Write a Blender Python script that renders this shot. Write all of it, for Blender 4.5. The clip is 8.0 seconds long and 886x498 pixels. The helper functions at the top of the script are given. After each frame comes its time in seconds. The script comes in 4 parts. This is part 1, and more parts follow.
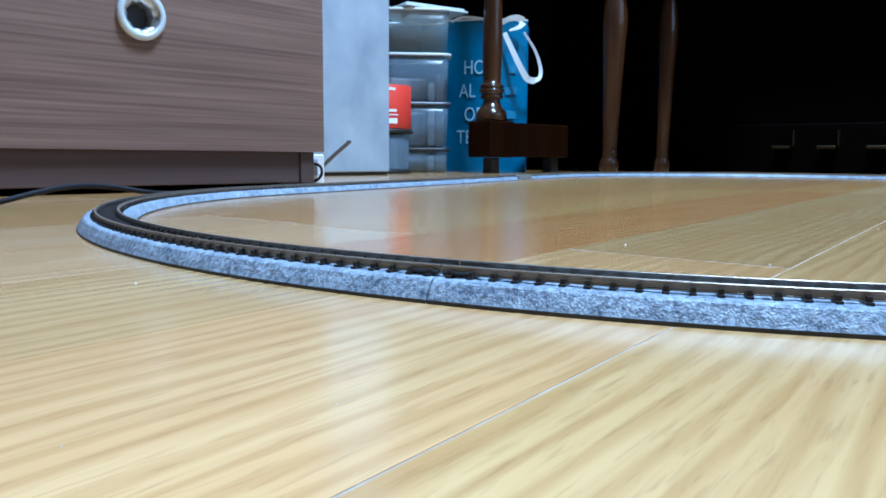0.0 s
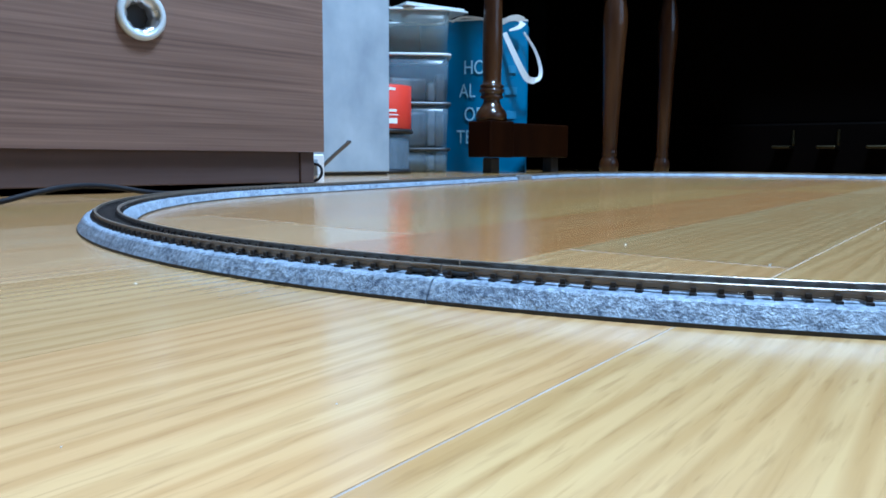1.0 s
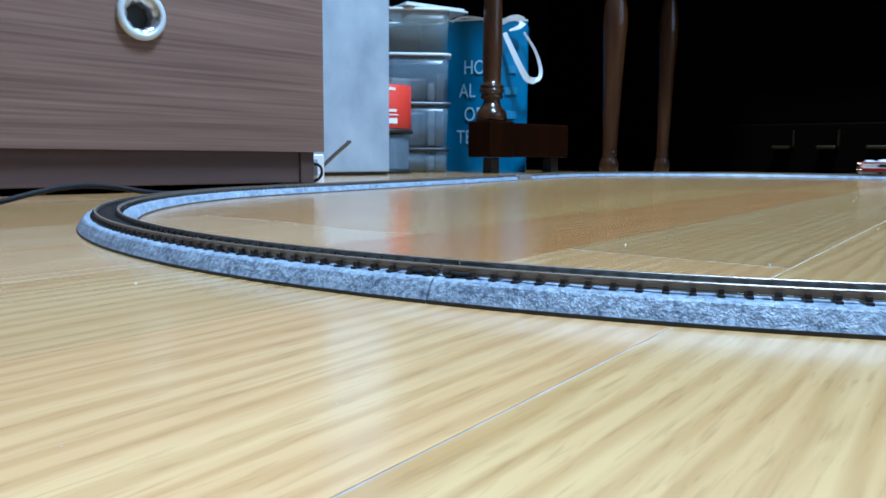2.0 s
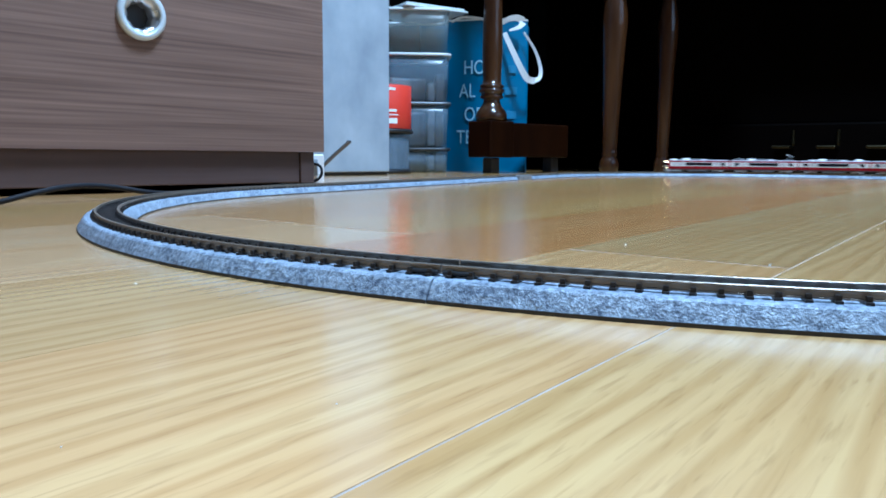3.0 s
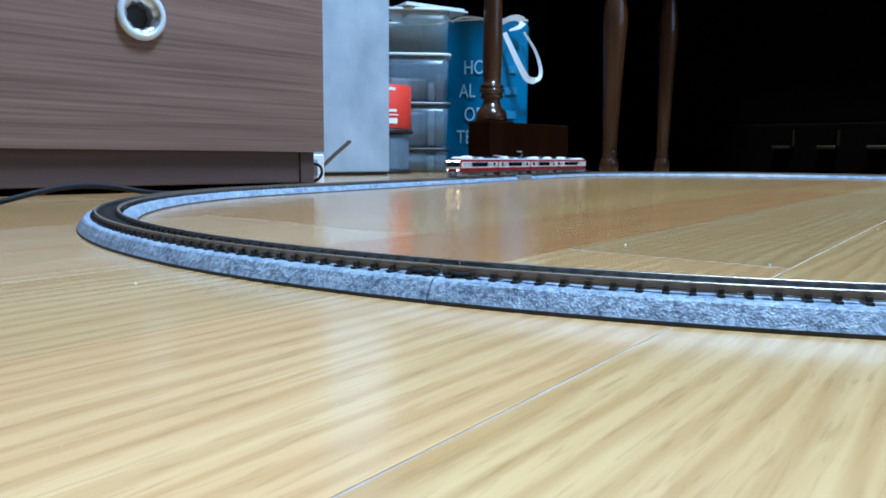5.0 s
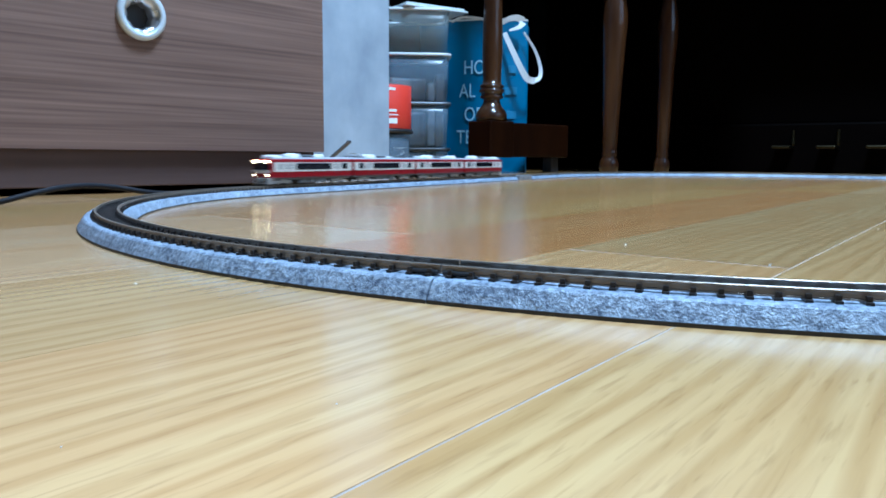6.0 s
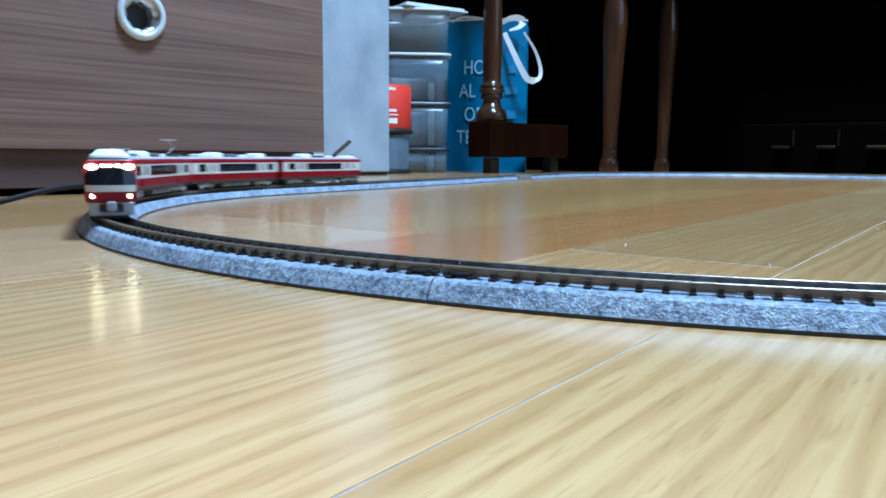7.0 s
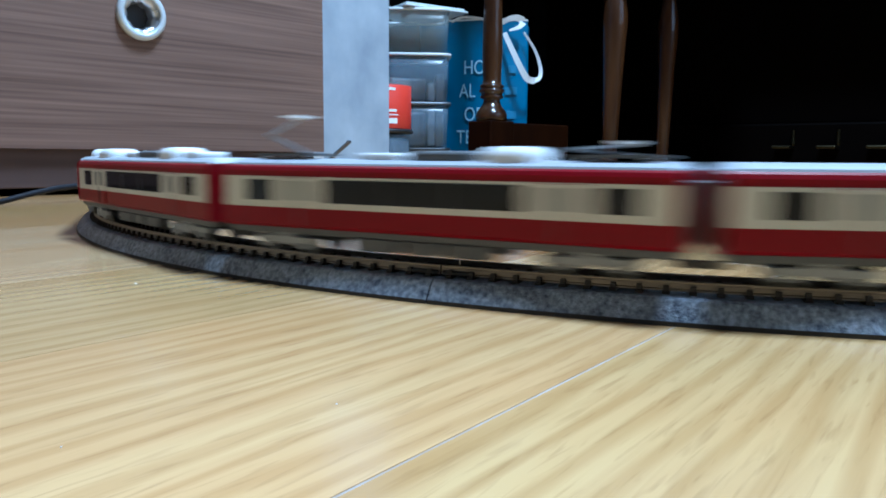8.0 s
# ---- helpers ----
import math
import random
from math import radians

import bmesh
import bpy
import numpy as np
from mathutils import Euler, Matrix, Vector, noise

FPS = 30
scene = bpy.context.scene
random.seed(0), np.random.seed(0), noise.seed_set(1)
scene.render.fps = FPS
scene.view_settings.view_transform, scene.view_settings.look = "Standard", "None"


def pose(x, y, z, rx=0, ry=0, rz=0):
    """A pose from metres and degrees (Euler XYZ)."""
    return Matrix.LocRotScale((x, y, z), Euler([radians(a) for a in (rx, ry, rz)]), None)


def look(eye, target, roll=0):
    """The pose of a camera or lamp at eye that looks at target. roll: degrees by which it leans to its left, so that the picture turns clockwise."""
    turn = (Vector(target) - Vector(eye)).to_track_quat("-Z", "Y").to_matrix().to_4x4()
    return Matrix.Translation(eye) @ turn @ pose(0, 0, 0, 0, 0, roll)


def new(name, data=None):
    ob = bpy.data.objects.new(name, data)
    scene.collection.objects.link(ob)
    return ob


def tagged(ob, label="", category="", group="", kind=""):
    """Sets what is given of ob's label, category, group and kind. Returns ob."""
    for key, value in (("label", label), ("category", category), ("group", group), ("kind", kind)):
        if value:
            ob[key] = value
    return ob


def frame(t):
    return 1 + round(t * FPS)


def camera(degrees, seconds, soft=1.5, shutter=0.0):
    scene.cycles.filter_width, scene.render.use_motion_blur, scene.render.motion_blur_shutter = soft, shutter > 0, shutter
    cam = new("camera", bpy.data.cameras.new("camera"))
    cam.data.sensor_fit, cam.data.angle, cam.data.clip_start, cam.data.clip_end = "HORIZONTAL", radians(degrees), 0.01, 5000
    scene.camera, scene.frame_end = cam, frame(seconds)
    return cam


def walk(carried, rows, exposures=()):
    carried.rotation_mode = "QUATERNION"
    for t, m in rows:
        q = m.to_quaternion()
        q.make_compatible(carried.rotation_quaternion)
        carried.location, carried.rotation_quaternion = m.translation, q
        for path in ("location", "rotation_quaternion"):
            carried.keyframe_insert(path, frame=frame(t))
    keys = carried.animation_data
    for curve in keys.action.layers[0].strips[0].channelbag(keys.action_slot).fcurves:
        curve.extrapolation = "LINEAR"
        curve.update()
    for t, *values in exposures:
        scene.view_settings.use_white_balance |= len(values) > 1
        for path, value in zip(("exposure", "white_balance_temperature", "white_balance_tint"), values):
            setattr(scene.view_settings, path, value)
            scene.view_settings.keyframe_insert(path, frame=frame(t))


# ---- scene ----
# ---- camera, standing on the floor beside the track ----
cam = camera(61.25, 8.0, soft=1.8, shutter=0.6)
CAM_POSE = pose(0, 0, 0.03276, 90 - 6.961, 0, 0) @ pose(0, 0, 0, 0, 0, 0.433)
walk(cam, [(0.0, CAM_POSE), (8.0, CAM_POSE)], exposures=[(0.0, 0.78, 4800, 5), (0.5, 0.72, 4860, 4), (8.0, 0.70, 4860, 4)])

# ---- room axes: boards run along E1, E2 is square to them ----
E1 = Vector((0.596, 0.803, 0.0)).normalized()
E2 = Vector((-E1.y, E1.x, 0.0))
YAW = math.degrees(math.atan2(E1.y, E1.x))
ROOM = pose(0, 0, 0, 0, 0, YAW)
A0, A1, B0, B1, CEIL = -2.3, 2.75, -2.1, 1.45, 2.4
WIN_A0, WIN_A1, WIN_Z0, WIN_Z1 = 0.2, 2.6, 0.75, 2.05


def room(a, b, z=0.0):
    return ROOM @ Vector((a, b, z))


# ---- light: a cool ceiling lamp, and weak fill through an added, unseen window ----
world = bpy.data.worlds.new("world")
world.use_nodes = True
wn = world.node_tree
sky = wn.nodes.new("ShaderNodeTexSky")
sky.sky_type = "NISHITA"
sky.sun_disc = False
sky.sun_elevation, sky.sun_rotation = radians(50), radians(200)
wn.links.new(sky.outputs[0], wn.nodes["Background"].inputs[0])
wn.nodes["Background"].inputs[1].default_value = 0.06
scene.world = world
# fill lamp set in the added window, for the train's side
lamp = bpy.data.lights.new("window_fill", "AREA")
lamp.shape, lamp.size, lamp.size_y = "RECTANGLE", WIN_A1 - WIN_A0 - 0.1, WIN_Z1 - WIN_Z0 - 0.1
lamp.energy, lamp.color = 5.0, (0.72, 0.87, 1.0)
lamp_ob = new("window_fill", lamp)
lamp_ob.matrix_world = look(room((WIN_A0 + WIN_A1) / 2, B0 + 0.03, (WIN_Z0 + WIN_Z1) / 2), room((WIN_A0 + WIN_A1) / 2, 1.0, 0.2))
tube = bpy.data.lights.new("ceiling_light", "AREA")
tube.shape, tube.size, tube.energy, tube.color = "DISK", 0.50, 74.0, (0.76, 0.89, 1.0)
tube_ob = new("ceiling_light", tube)
tube_ob.matrix_world = Matrix.Translation((0.55, 0.40, CEIL - 0.125))


# ---- materials ----
def material(name, colour, rough=0.5, metal=0.0, spot=None, scale=40.0, amount=0.5, stretch=(1, 1, 1), bump=0.0, bump_scale=None,
             wear=0.0, coat=0.0, glow=None, glow_strength=0.0, vary=0.0, transmission=0.0, alpha=1.0, detail=5.0, ior=1.5, spec=0.5):
    m = bpy.data.materials.new(name)
    m.use_nodes = True
    t = m.node_tree
    b = t.nodes["Principled BSDF"]
    b.inputs["Base Color"].default_value = (*colour, 1)
    b.inputs["Roughness"].default_value = rough
    b.inputs["Metallic"].default_value = metal
    b.inputs["IOR"].default_value = ior
    b.inputs["Specular IOR Level"].default_value = spec
    b.inputs["Coat Weight"].default_value = coat
    b.inputs["Coat Roughness"].default_value = 0.12
    b.inputs["Transmission Weight"].default_value = transmission
    b.inputs["Alpha"].default_value = alpha
    if glow:
        b.inputs["Emission Color"].default_value = (*glow, 1)
        b.inputs["Emission Strength"].default_value = glow_strength
    co = t.nodes.new("ShaderNodeTexCoord")
    mp = t.nodes.new("ShaderNodeMapping")
    mp.inputs["Scale"].default_value = stretch
    t.links.new(co.outputs["Object"], mp.inputs[0])
    if spot:
        n1 = t.nodes.new("ShaderNodeTexNoise")
        n1.inputs["Scale"].default_value, n1.inputs["Detail"].default_value = scale, detail
        n2 = t.nodes.new("ShaderNodeTexNoise")
        n2.inputs["Scale"].default_value, n2.inputs["Detail"].default_value = scale * 0.17, 3
        t.links.new(mp.outputs[0], n1.inputs["Vector"])
        t.links.new(mp.outputs[0], n2.inputs["Vector"])
        add = t.nodes.new("ShaderNodeMath")
        add.operation = "MULTIPLY_ADD"
        add.inputs[1].default_value = 0.65
        t.links.new(n1.outputs[0], add.inputs[0])
        sc = t.nodes.new("ShaderNodeMath")
        sc.operation = "MULTIPLY"
        sc.inputs[1].default_value = 0.35
        t.links.new(n2.outputs[0], sc.inputs[0])
        t.links.new(sc.outputs[0], add.inputs[2])
        ramp = t.nodes.new("ShaderNodeMapRange")
        ramp.inputs["From Min"].default_value, ramp.inputs["From Max"].default_value = 0.36, 0.64
        ramp.inputs["To Max"].default_value = amount
        t.links.new(add.outputs[0], ramp.inputs[0])
        mix = t.nodes.new("ShaderNodeMix")
        mix.data_type = "RGBA"
        mix.inputs["A"].default_value, mix.inputs["B"].default_value = (*colour, 1), (*spot, 1)
        t.links.new(ramp.outputs[0], mix.inputs["Factor"])
        last = mix.outputs["Result"]
        if vary:
            info = t.nodes.new("ShaderNodeObjectInfo")
            hsv = t.nodes.new("ShaderNodeHueSaturation")
            mr = t.nodes.new("ShaderNodeMapRange")
            mr.inputs["To Min"].default_value, mr.inputs["To Max"].default_value = 1 - vary, 1 + vary
            t.links.new(info.outputs["Random"], mr.inputs[0])
            t.links.new(mr.outputs[0], hsv.inputs["Value"])
            t.links.new(last, hsv.inputs["Color"])
            last = hsv.outputs[0]
        t.links.new(last, b.inputs["Base Color"])
        if wear:
            rr = t.nodes.new("ShaderNodeMapRange")
            rr.inputs["To Min"].default_value, rr.inputs["To Max"].default_value = max(rough - wear, 0.02), rough + wear
            t.links.new(n2.outputs[0], rr.inputs[0])
            t.links.new(rr.outputs[0], b.inputs["Roughness"])
    if bump:
        nb = t.nodes.new("ShaderNodeTexNoise")
        nb.inputs["Scale"].default_value, nb.inputs["Detail"].default_value = bump_scale or scale, 4
        t.links.new(mp.outputs[0], nb.inputs["Vector"])
        bp = t.nodes.new("ShaderNodeBump")
        bp.inputs["Strength"].default_value, bp.inputs["Distance"].default_value = 1.0, bump
        t.links.new(nb.outputs[0], bp.inputs["Height"])
        t.links.new(bp.outputs[0], b.inputs["Normal"])
    return m


def oak_floor():
    """Lacquered oak: grain along the boards, each board with its own tone."""
    m = bpy.data.materials.new("lacquered_oak")
    m.use_nodes = True
    t = m.node_tree
    b = t.nodes["Principled BSDF"]
    co = t.nodes.new("ShaderNodeTexCoord")
    info = t.nodes.new("ShaderNodeObjectInfo")
    off = t.nodes.new("ShaderNodeVectorMath")
    off.operation = "SCALE"
    comb = t.nodes.new("ShaderNodeCombineXYZ")
    t.links.new(info.outputs["Random"], comb.inputs[0])
    t.links.new(info.outputs["Random"], comb.inputs[1])
    off.inputs["Scale"].default_value = 37.0
    t.links.new(comb.outputs[0], off.inputs[0])
    add = t.nodes.new("ShaderNodeVectorMath")
    t.links.new(co.outputs["Object"], add.inputs[0])
    t.links.new(off.outputs[0], add.inputs[1])

    def noise_at(stretch, scale, detail, distort=0.0):
        mp = t.nodes.new("ShaderNodeMapping")
        mp.inputs["Scale"].default_value = stretch
        t.links.new(add.outputs[0], mp.inputs[0])
        n = t.nodes.new("ShaderNodeTexNoise")
        n.inputs["Scale"].default_value, n.inputs["Detail"].default_value, n.inputs["Distortion"].default_value = scale, detail, distort
        t.links.new(mp.outputs[0], n.inputs["Vector"])
        return n.outputs[0]

    broad = noise_at((7.0, 42.0, 1), 1.0, 3, 0.8)
    grain = noise_at((22.0, 420.0, 1), 1.0, 4, 0.9)
    pores = noise_at((80.0, 900.0, 1), 1.0, 2, 0.4)
    wv = t.nodes.new("ShaderNodeTexWave")
    wv.bands_direction = "Y"
    wv.inputs["Scale"].default_value, wv.inputs["Distortion"].default_value = 52.0, 9.0
    wv.inputs["Detail"].default_value, wv.inputs["Detail Scale"].default_value = 3.0, 0.7
    mpw = t.nodes.new("ShaderNodeMapping")
    mpw.inputs["Scale"].default_value = (0.16, 1.0, 1.0)
    t.links.new(add.outputs[0], mpw.inputs[0])
    t.links.new(mpw.outputs[0], wv.inputs["Vector"])

    def mixed(f, a, c, lo=0.35, hi=0.65, amount=1.0):
        r = t.nodes.new("ShaderNodeMapRange")
        r.inputs["From Min"].default_value, r.inputs["From Max"].default_value, r.inputs["To Max"].default_value = lo, hi, amount
        t.links.new(f, r.inputs[0])
        x = t.nodes.new("ShaderNodeMix")
        x.data_type = "RGBA"
        t.links.new(r.outputs[0], x.inputs["Factor"])
        for key, v in (("A", a), ("B", c)):
            if isinstance(v, tuple):
                x.inputs[key].default_value = (*v, 1)
            else:
                t.links.new(v, x.inputs[key])
        return x.outputs["Result"]

    c = mixed(broad, (0.70, 0.49, 0.25), (0.615, 0.395, 0.185))
    c = mixed(wv.outputs["Fac"], c, (0.44, 0.255, 0.095), 0.38, 0.95, 0.43)
    c = mixed(grain, c, (0.42, 0.25, 0.10), 0.46, 0.70, 0.28)
    c = mixed(pores, c, (0.30, 0.17, 0.07), 0.54, 0.74, 0.34)
    tint = t.nodes.new("ShaderNodeMix")
    tint.data_type, tint.blend_type = "RGBA", "MULTIPLY"
    tint.inputs["Factor"].default_value = 1.0
    t.links.new(c, tint.inputs["A"])
    t.links.new(info.outputs["Color"], tint.inputs["B"])
    c = tint.outputs["Result"]
    hsv = t.nodes.new("ShaderNodeHueSaturation")
    val = t.nodes.new("ShaderNodeMapRange")
    val.inputs["To Min"].default_value, val.inputs["To Max"].default_value = 0.94, 1.05
    t.links.new(info.outputs["Random"], val.inputs[0])
    t.links.new(val.outputs[0], hsv.inputs["Value"])
    hue = t.nodes.new("ShaderNodeMapRange")
    hue.inputs["To Min"].default_value, hue.inputs["To Max"].default_value = 0.491, 0.510
    mul = t.nodes.new("ShaderNodeMath")
    mul.operation = "FRACT"
    mul2 = t.nodes.new("ShaderNodeMath")
    mul2.operation = "MULTIPLY"
    mul2.inputs[1].default_value = 7.13
    t.links.new(info.outputs["Random"], mul2.inputs[0])
    t.links.new(mul2.outputs[0], mul.inputs[0])
    t.links.new(mul.outputs[0], hue.inputs[0])
    t.links.new(hue.outputs[0], hsv.inputs["Hue"])
    hsv.inputs["Saturation"].default_value = 1.02
    t.links.new(c, hsv.inputs["Color"])
    t.links.new(hsv.outputs[0], b.inputs["Base Color"])
    rr = t.nodes.new("ShaderNodeMapRange")
    rr.inputs["To Min"].default_value, rr.inputs["To Max"].default_value = 0.18, 0.26
    t.links.new(broad, rr.inputs[0])
    t.links.new(rr.outputs[0], b.inputs["Roughness"])
    bp = t.nodes.new("ShaderNodeBump")
    bp.inputs["Strength"].default_value, bp.inputs["Distance"].default_value = 0.25, 0.00003
    t.links.new(grain, bp.inputs["Height"])
    t.links.new(bp.outputs[0], b.inputs["Normal"])
    b.inputs["IOR"].default_value = 1.5
    b.inputs["Specular IOR Level"].default_value = 0.22
    b.inputs["Coat Weight"].default_value = 0.8
    b.inputs["Coat IOR"].default_value = 1.5
    b.inputs["Coat Roughness"].default_value = 0.19
    return m


OAK = oak_floor()
GROOVE = material("groove_dust", (0.44, 0.38, 0.34), 0.95, spot=(0.31, 0.21, 0.11), scale=170, amount=0.85)
PLASTER = material("painted_plaster", (0.62, 0.61, 0.59), 0.85, spot=(0.54, 0.53, 0.50), scale=6, amount=0.6, bump=0.0006, bump_scale=160)
# dark brown given to unseen walls, to bounce less light onto the train
LOW_BOUNCE_WALL = material("low_bounce_brown", (0.10, 0.085, 0.07), 0.85, spot=(0.08, 0.065, 0.052), scale=7, amount=0.7, bump=0.0005, bump_scale=220)
# unseen ceiling kept dark brown so that shaded sides get less fill
LOW_BOUNCE_CEILING = material("low_bounce_ceiling_brown", (0.14, 0.12, 0.10), 0.6, spot=(0.10, 0.08, 0.065), scale=5, stretch=(0.4, 6, 1), amount=0.8)
# near-black colour stands in for the deep shade of the far corner
SHADE_BLACK = material("corner_shade_black", (0.0014, 0.0008, 0.0007), 0.6, spot=(0.001, 0.0006, 0.0006), scale=12, stretch=(1, 1, 8), spec=0.02)
WALNUT = material("walnut_veneer", (0.245, 0.153, 0.118), 0.42, spot=(0.112, 0.064, 0.047), scale=11, stretch=(0.45, 1, 34), amount=0.95, bump=0.00012, bump_scale=10, wear=0.08, detail=10)
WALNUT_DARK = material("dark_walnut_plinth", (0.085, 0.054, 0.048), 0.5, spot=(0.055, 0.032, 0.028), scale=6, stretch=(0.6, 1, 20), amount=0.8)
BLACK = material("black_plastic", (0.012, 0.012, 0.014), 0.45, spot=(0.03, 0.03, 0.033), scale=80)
STEEL_PAINT = material("pale_grey_painted_steel", (0.41, 0.46, 0.52), 0.5, spot=(0.22, 0.265, 0.33), scale=12, stretch=(1, 1, 0.8), amount=1.0, bump=0.0002, bump_scale=300, wear=0.1)
PALE_RING = material("pale_enamelled_metal", (0.66, 0.72, 0.78), 0.35, metal=0.2, spot=(0.54, 0.60, 0.66), scale=160, amount=0.6, wear=0.1)
CHROME = material("brushed_metal", (0.72, 0.73, 0.76), 0.3, metal=0.85, spot=(0.5, 0.5, 0.53), scale=120, amount=0.5, wear=0.12)
WHITE_PLASTIC = material("white_plastic", (0.82, 0.82, 0.82), 0.4, spot=(0.72, 0.72, 0.72), scale=50)
RUBBER = material("black_rubber", (0.014, 0.014, 0.018), 0.55, spot=(0.028, 0.028, 0.032), scale=120, spec=0.1)
GREY_STICK = material("dark_grey_metal", (0.17, 0.185, 0.205), 0.4, metal=0.4, spot=(0.07, 0.07, 0.08), scale=150)
CLEAR = material("clear_polypropylene", (0.58, 0.68, 0.70), 0.2, spot=(0.46, 0.56, 0.58), scale=14, amount=0.6, alpha=0.12)
CLEAR_GREY = material("smoky_clear_plastic", (0.30, 0.40, 0.50), 0.2, spot=(0.22, 0.31, 0.40), scale=10, stretch=(1.6, 1.6, 0.3), amount=0.8, alpha=0.27)
RIM = material("translucent_rim", (0.66, 0.70, 0.72), 0.3, spot=(0.56, 0.6, 0.62), scale=60)
CONTENT = material("stored_parts", (0.22, 0.25, 0.29), 0.6, spot=(0.05, 0.06, 0.085), scale=38, stretch=(1, 1, 0.35), amount=1.0)
RED_LABEL = material("red_paper_label", (0.75, 0.055, 0.03), 0.45, spot=(0.62, 0.04, 0.025), scale=30)
WHITE_INK = material("white_ink", (0.86, 0.86, 0.86), 0.5, spot=(0.78, 0.78, 0.78), scale=300)
BAG = material("blue_paper", (0.016, 0.155, 0.31), 0.4, spot=(0.010, 0.10, 0.21), scale=16, amount=0.7, bump=0.002, bump_scale=14)
FAINT_INK = material("faint_blue_ink", (0.04, 0.20, 0.36), 0.5, spot=(0.03, 0.15, 0.28), scale=90)
BAG_INSIDE = material("dark_bag_lining", (0.02, 0.03, 0.05), 0.7, spot=(0.03, 0.04, 0.06), scale=30)
BAG_INK = material("pale_blue_ink", (0.42, 0.66, 0.80), 0.5, spot=(0.3, 0.55, 0.7), scale=90)
RIBBON = material("white_cotton_ribbon", (0.80, 0.80, 0.79), 0.8, spot=(0.66, 0.66, 0.66), scale=200, bump=0.0004, bump_scale=700)
MAHOGANY = material("polished_mahogany", (0.056, 0.023, 0.007), 0.3, spot=(0.014, 0.004, 0.0015), scale=14, stretch=(3, 3, 0.4), amount=1.0, coat=0.7, bump=0.0002, spec=0.2)
# darker copy of the mahogany, with the under-table shade put into its colour
SHADED_MAHOGANY = material("shaded_mahogany", (0.015, 0.0042, 0.001), 0.42, spot=(0.006, 0.0016, 0.0005), scale=9, stretch=(3, 3, 0.6), amount=0.9, spec=0.06)
# dark lacquer taken almost to black, so its colour carries the corner's shade
PIANO = material("shade_blackened_lacquer", (0.0012, 0.0006, 0.0004), 0.6, spot=(0.0008, 0.0005, 0.0005), scale=8, stretch=(1, 1, 5), spec=0.02)
# brass colour lowered in place of the shade around the pedals
BRASS = material("shade_dimmed_brass", (0.045, 0.037, 0.020), 0.35, metal=1.0, spot=(0.02, 0.016, 0.01), scale=60, wear=0.1)
BALLAST = material("grey_moulded_ballast", (0.47, 0.55, 0.67), 0.36, spot=(0.08, 0.105, 0.16), scale=760, amount=1.0, bump=0.00035, bump_scale=1900, detail=6)
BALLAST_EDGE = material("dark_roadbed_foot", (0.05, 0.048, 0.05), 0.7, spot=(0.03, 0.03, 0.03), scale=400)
TIE = material("dark_brown_tie_plastic", (0.030, 0.022, 0.018), 0.5, spot=(0.055, 0.043, 0.036), scale=900, bump=0.0001)
RAIL = material("weathered_nickel_rail", (0.29, 0.245, 0.20), 0.38, metal=0.55, spot=(0.20, 0.165, 0.13), scale=300, stretch=(1, 1, 1), wear=0.1)
FEEDER = material("grey_smooth_plastic", (0.24, 0.25, 0.27), 0.5, spot=(0.18, 0.19, 0.2), scale=90)
TRAIN_RED = material("crimson_enamel", (0.22, 0.003, 0.010), 0.34, spot=(0.17, 0.002, 0.008), scale=260, amount=0.5, spec=0.22)
TRAIN_CREAM = material("ivory_enamel", (0.66, 0.65, 0.62), 0.32, spot=(0.57, 0.56, 0.53), scale=260, amount=0.5)
TRAIN_ROOF = material("light_grey_roof", (0.42, 0.44, 0.48), 0.45, spot=(0.34, 0.36, 0.40), scale=300)
TRAIN_UNIT = material("white_roof_unit", (0.86, 0.87, 0.88), 0.4, spot=(0.78, 0.79, 0.81), scale=300)
TRAIN_GREY = material("mid_grey_underframe", (0.12, 0.125, 0.135), 0.5, spot=(0.07, 0.075, 0.08), scale=400)
TRAIN_SKIRT = material("silver_skirt", (0.38, 0.39, 0.41), 0.4, spot=(0.29, 0.30, 0.32), scale=300)
TRAIN_GLASS = material("tinted_window", (0.006, 0.007, 0.012), 0.08, spot=(0.012, 0.012, 0.018), scale=200)
DOOR_GLASS = material("pale_door_window", (0.34, 0.35, 0.36), 0.15, spot=(0.26, 0.27, 0.29), scale=200)
WHEEL = material("blackened_wheel", (0.06, 0.06, 0.06), 0.35, metal=0.7, spot=(0.1, 0.1, 0.1), scale=500)
HEADLIGHT = material("lit_headlight", (0.9, 0.88, 0.8), 0.2, glow=(1.0, 0.80, 0.40), glow_strength=9.0)
TAIL_OFF = material("unlit_lamp_lens", (0.3, 0.28, 0.26), 0.15, spot=(0.2, 0.18, 0.17), scale=600)
GLASS = material("window_glass", (1, 1, 1), 0.02, transmission=1.0)
DUST = material("white_dust", (0.66, 0.64, 0.60), 0.9, spot=(0.7, 0.69, 0.66), scale=900)


# ---- mesh helpers ----
def link(name, bm, mat, parent=None, label="", smooth=False):
    me = bpy.data.meshes.new(name)
    bm.normal_update()
    bm.to_mesh(me)
    bm.free()
    if smooth:
        for poly in me.polygons:
            poly.use_smooth = True
    me.materials.append(mat)
    ob = new(name, me)
    if parent:
        ob.parent = parent
    if label:
        tagged(ob, label)
    return ob


def part(name, bm, mat, parent, label="", smooth=False):
    return link(name, bm, mat, parent, label, smooth)


def thing(name, m, label, category, group="", kind=""):
    ob = new(name)
    ob.empty_display_size = 0.01
    ob.matrix_basis = m
    return tagged(ob, label, category, group, kind)


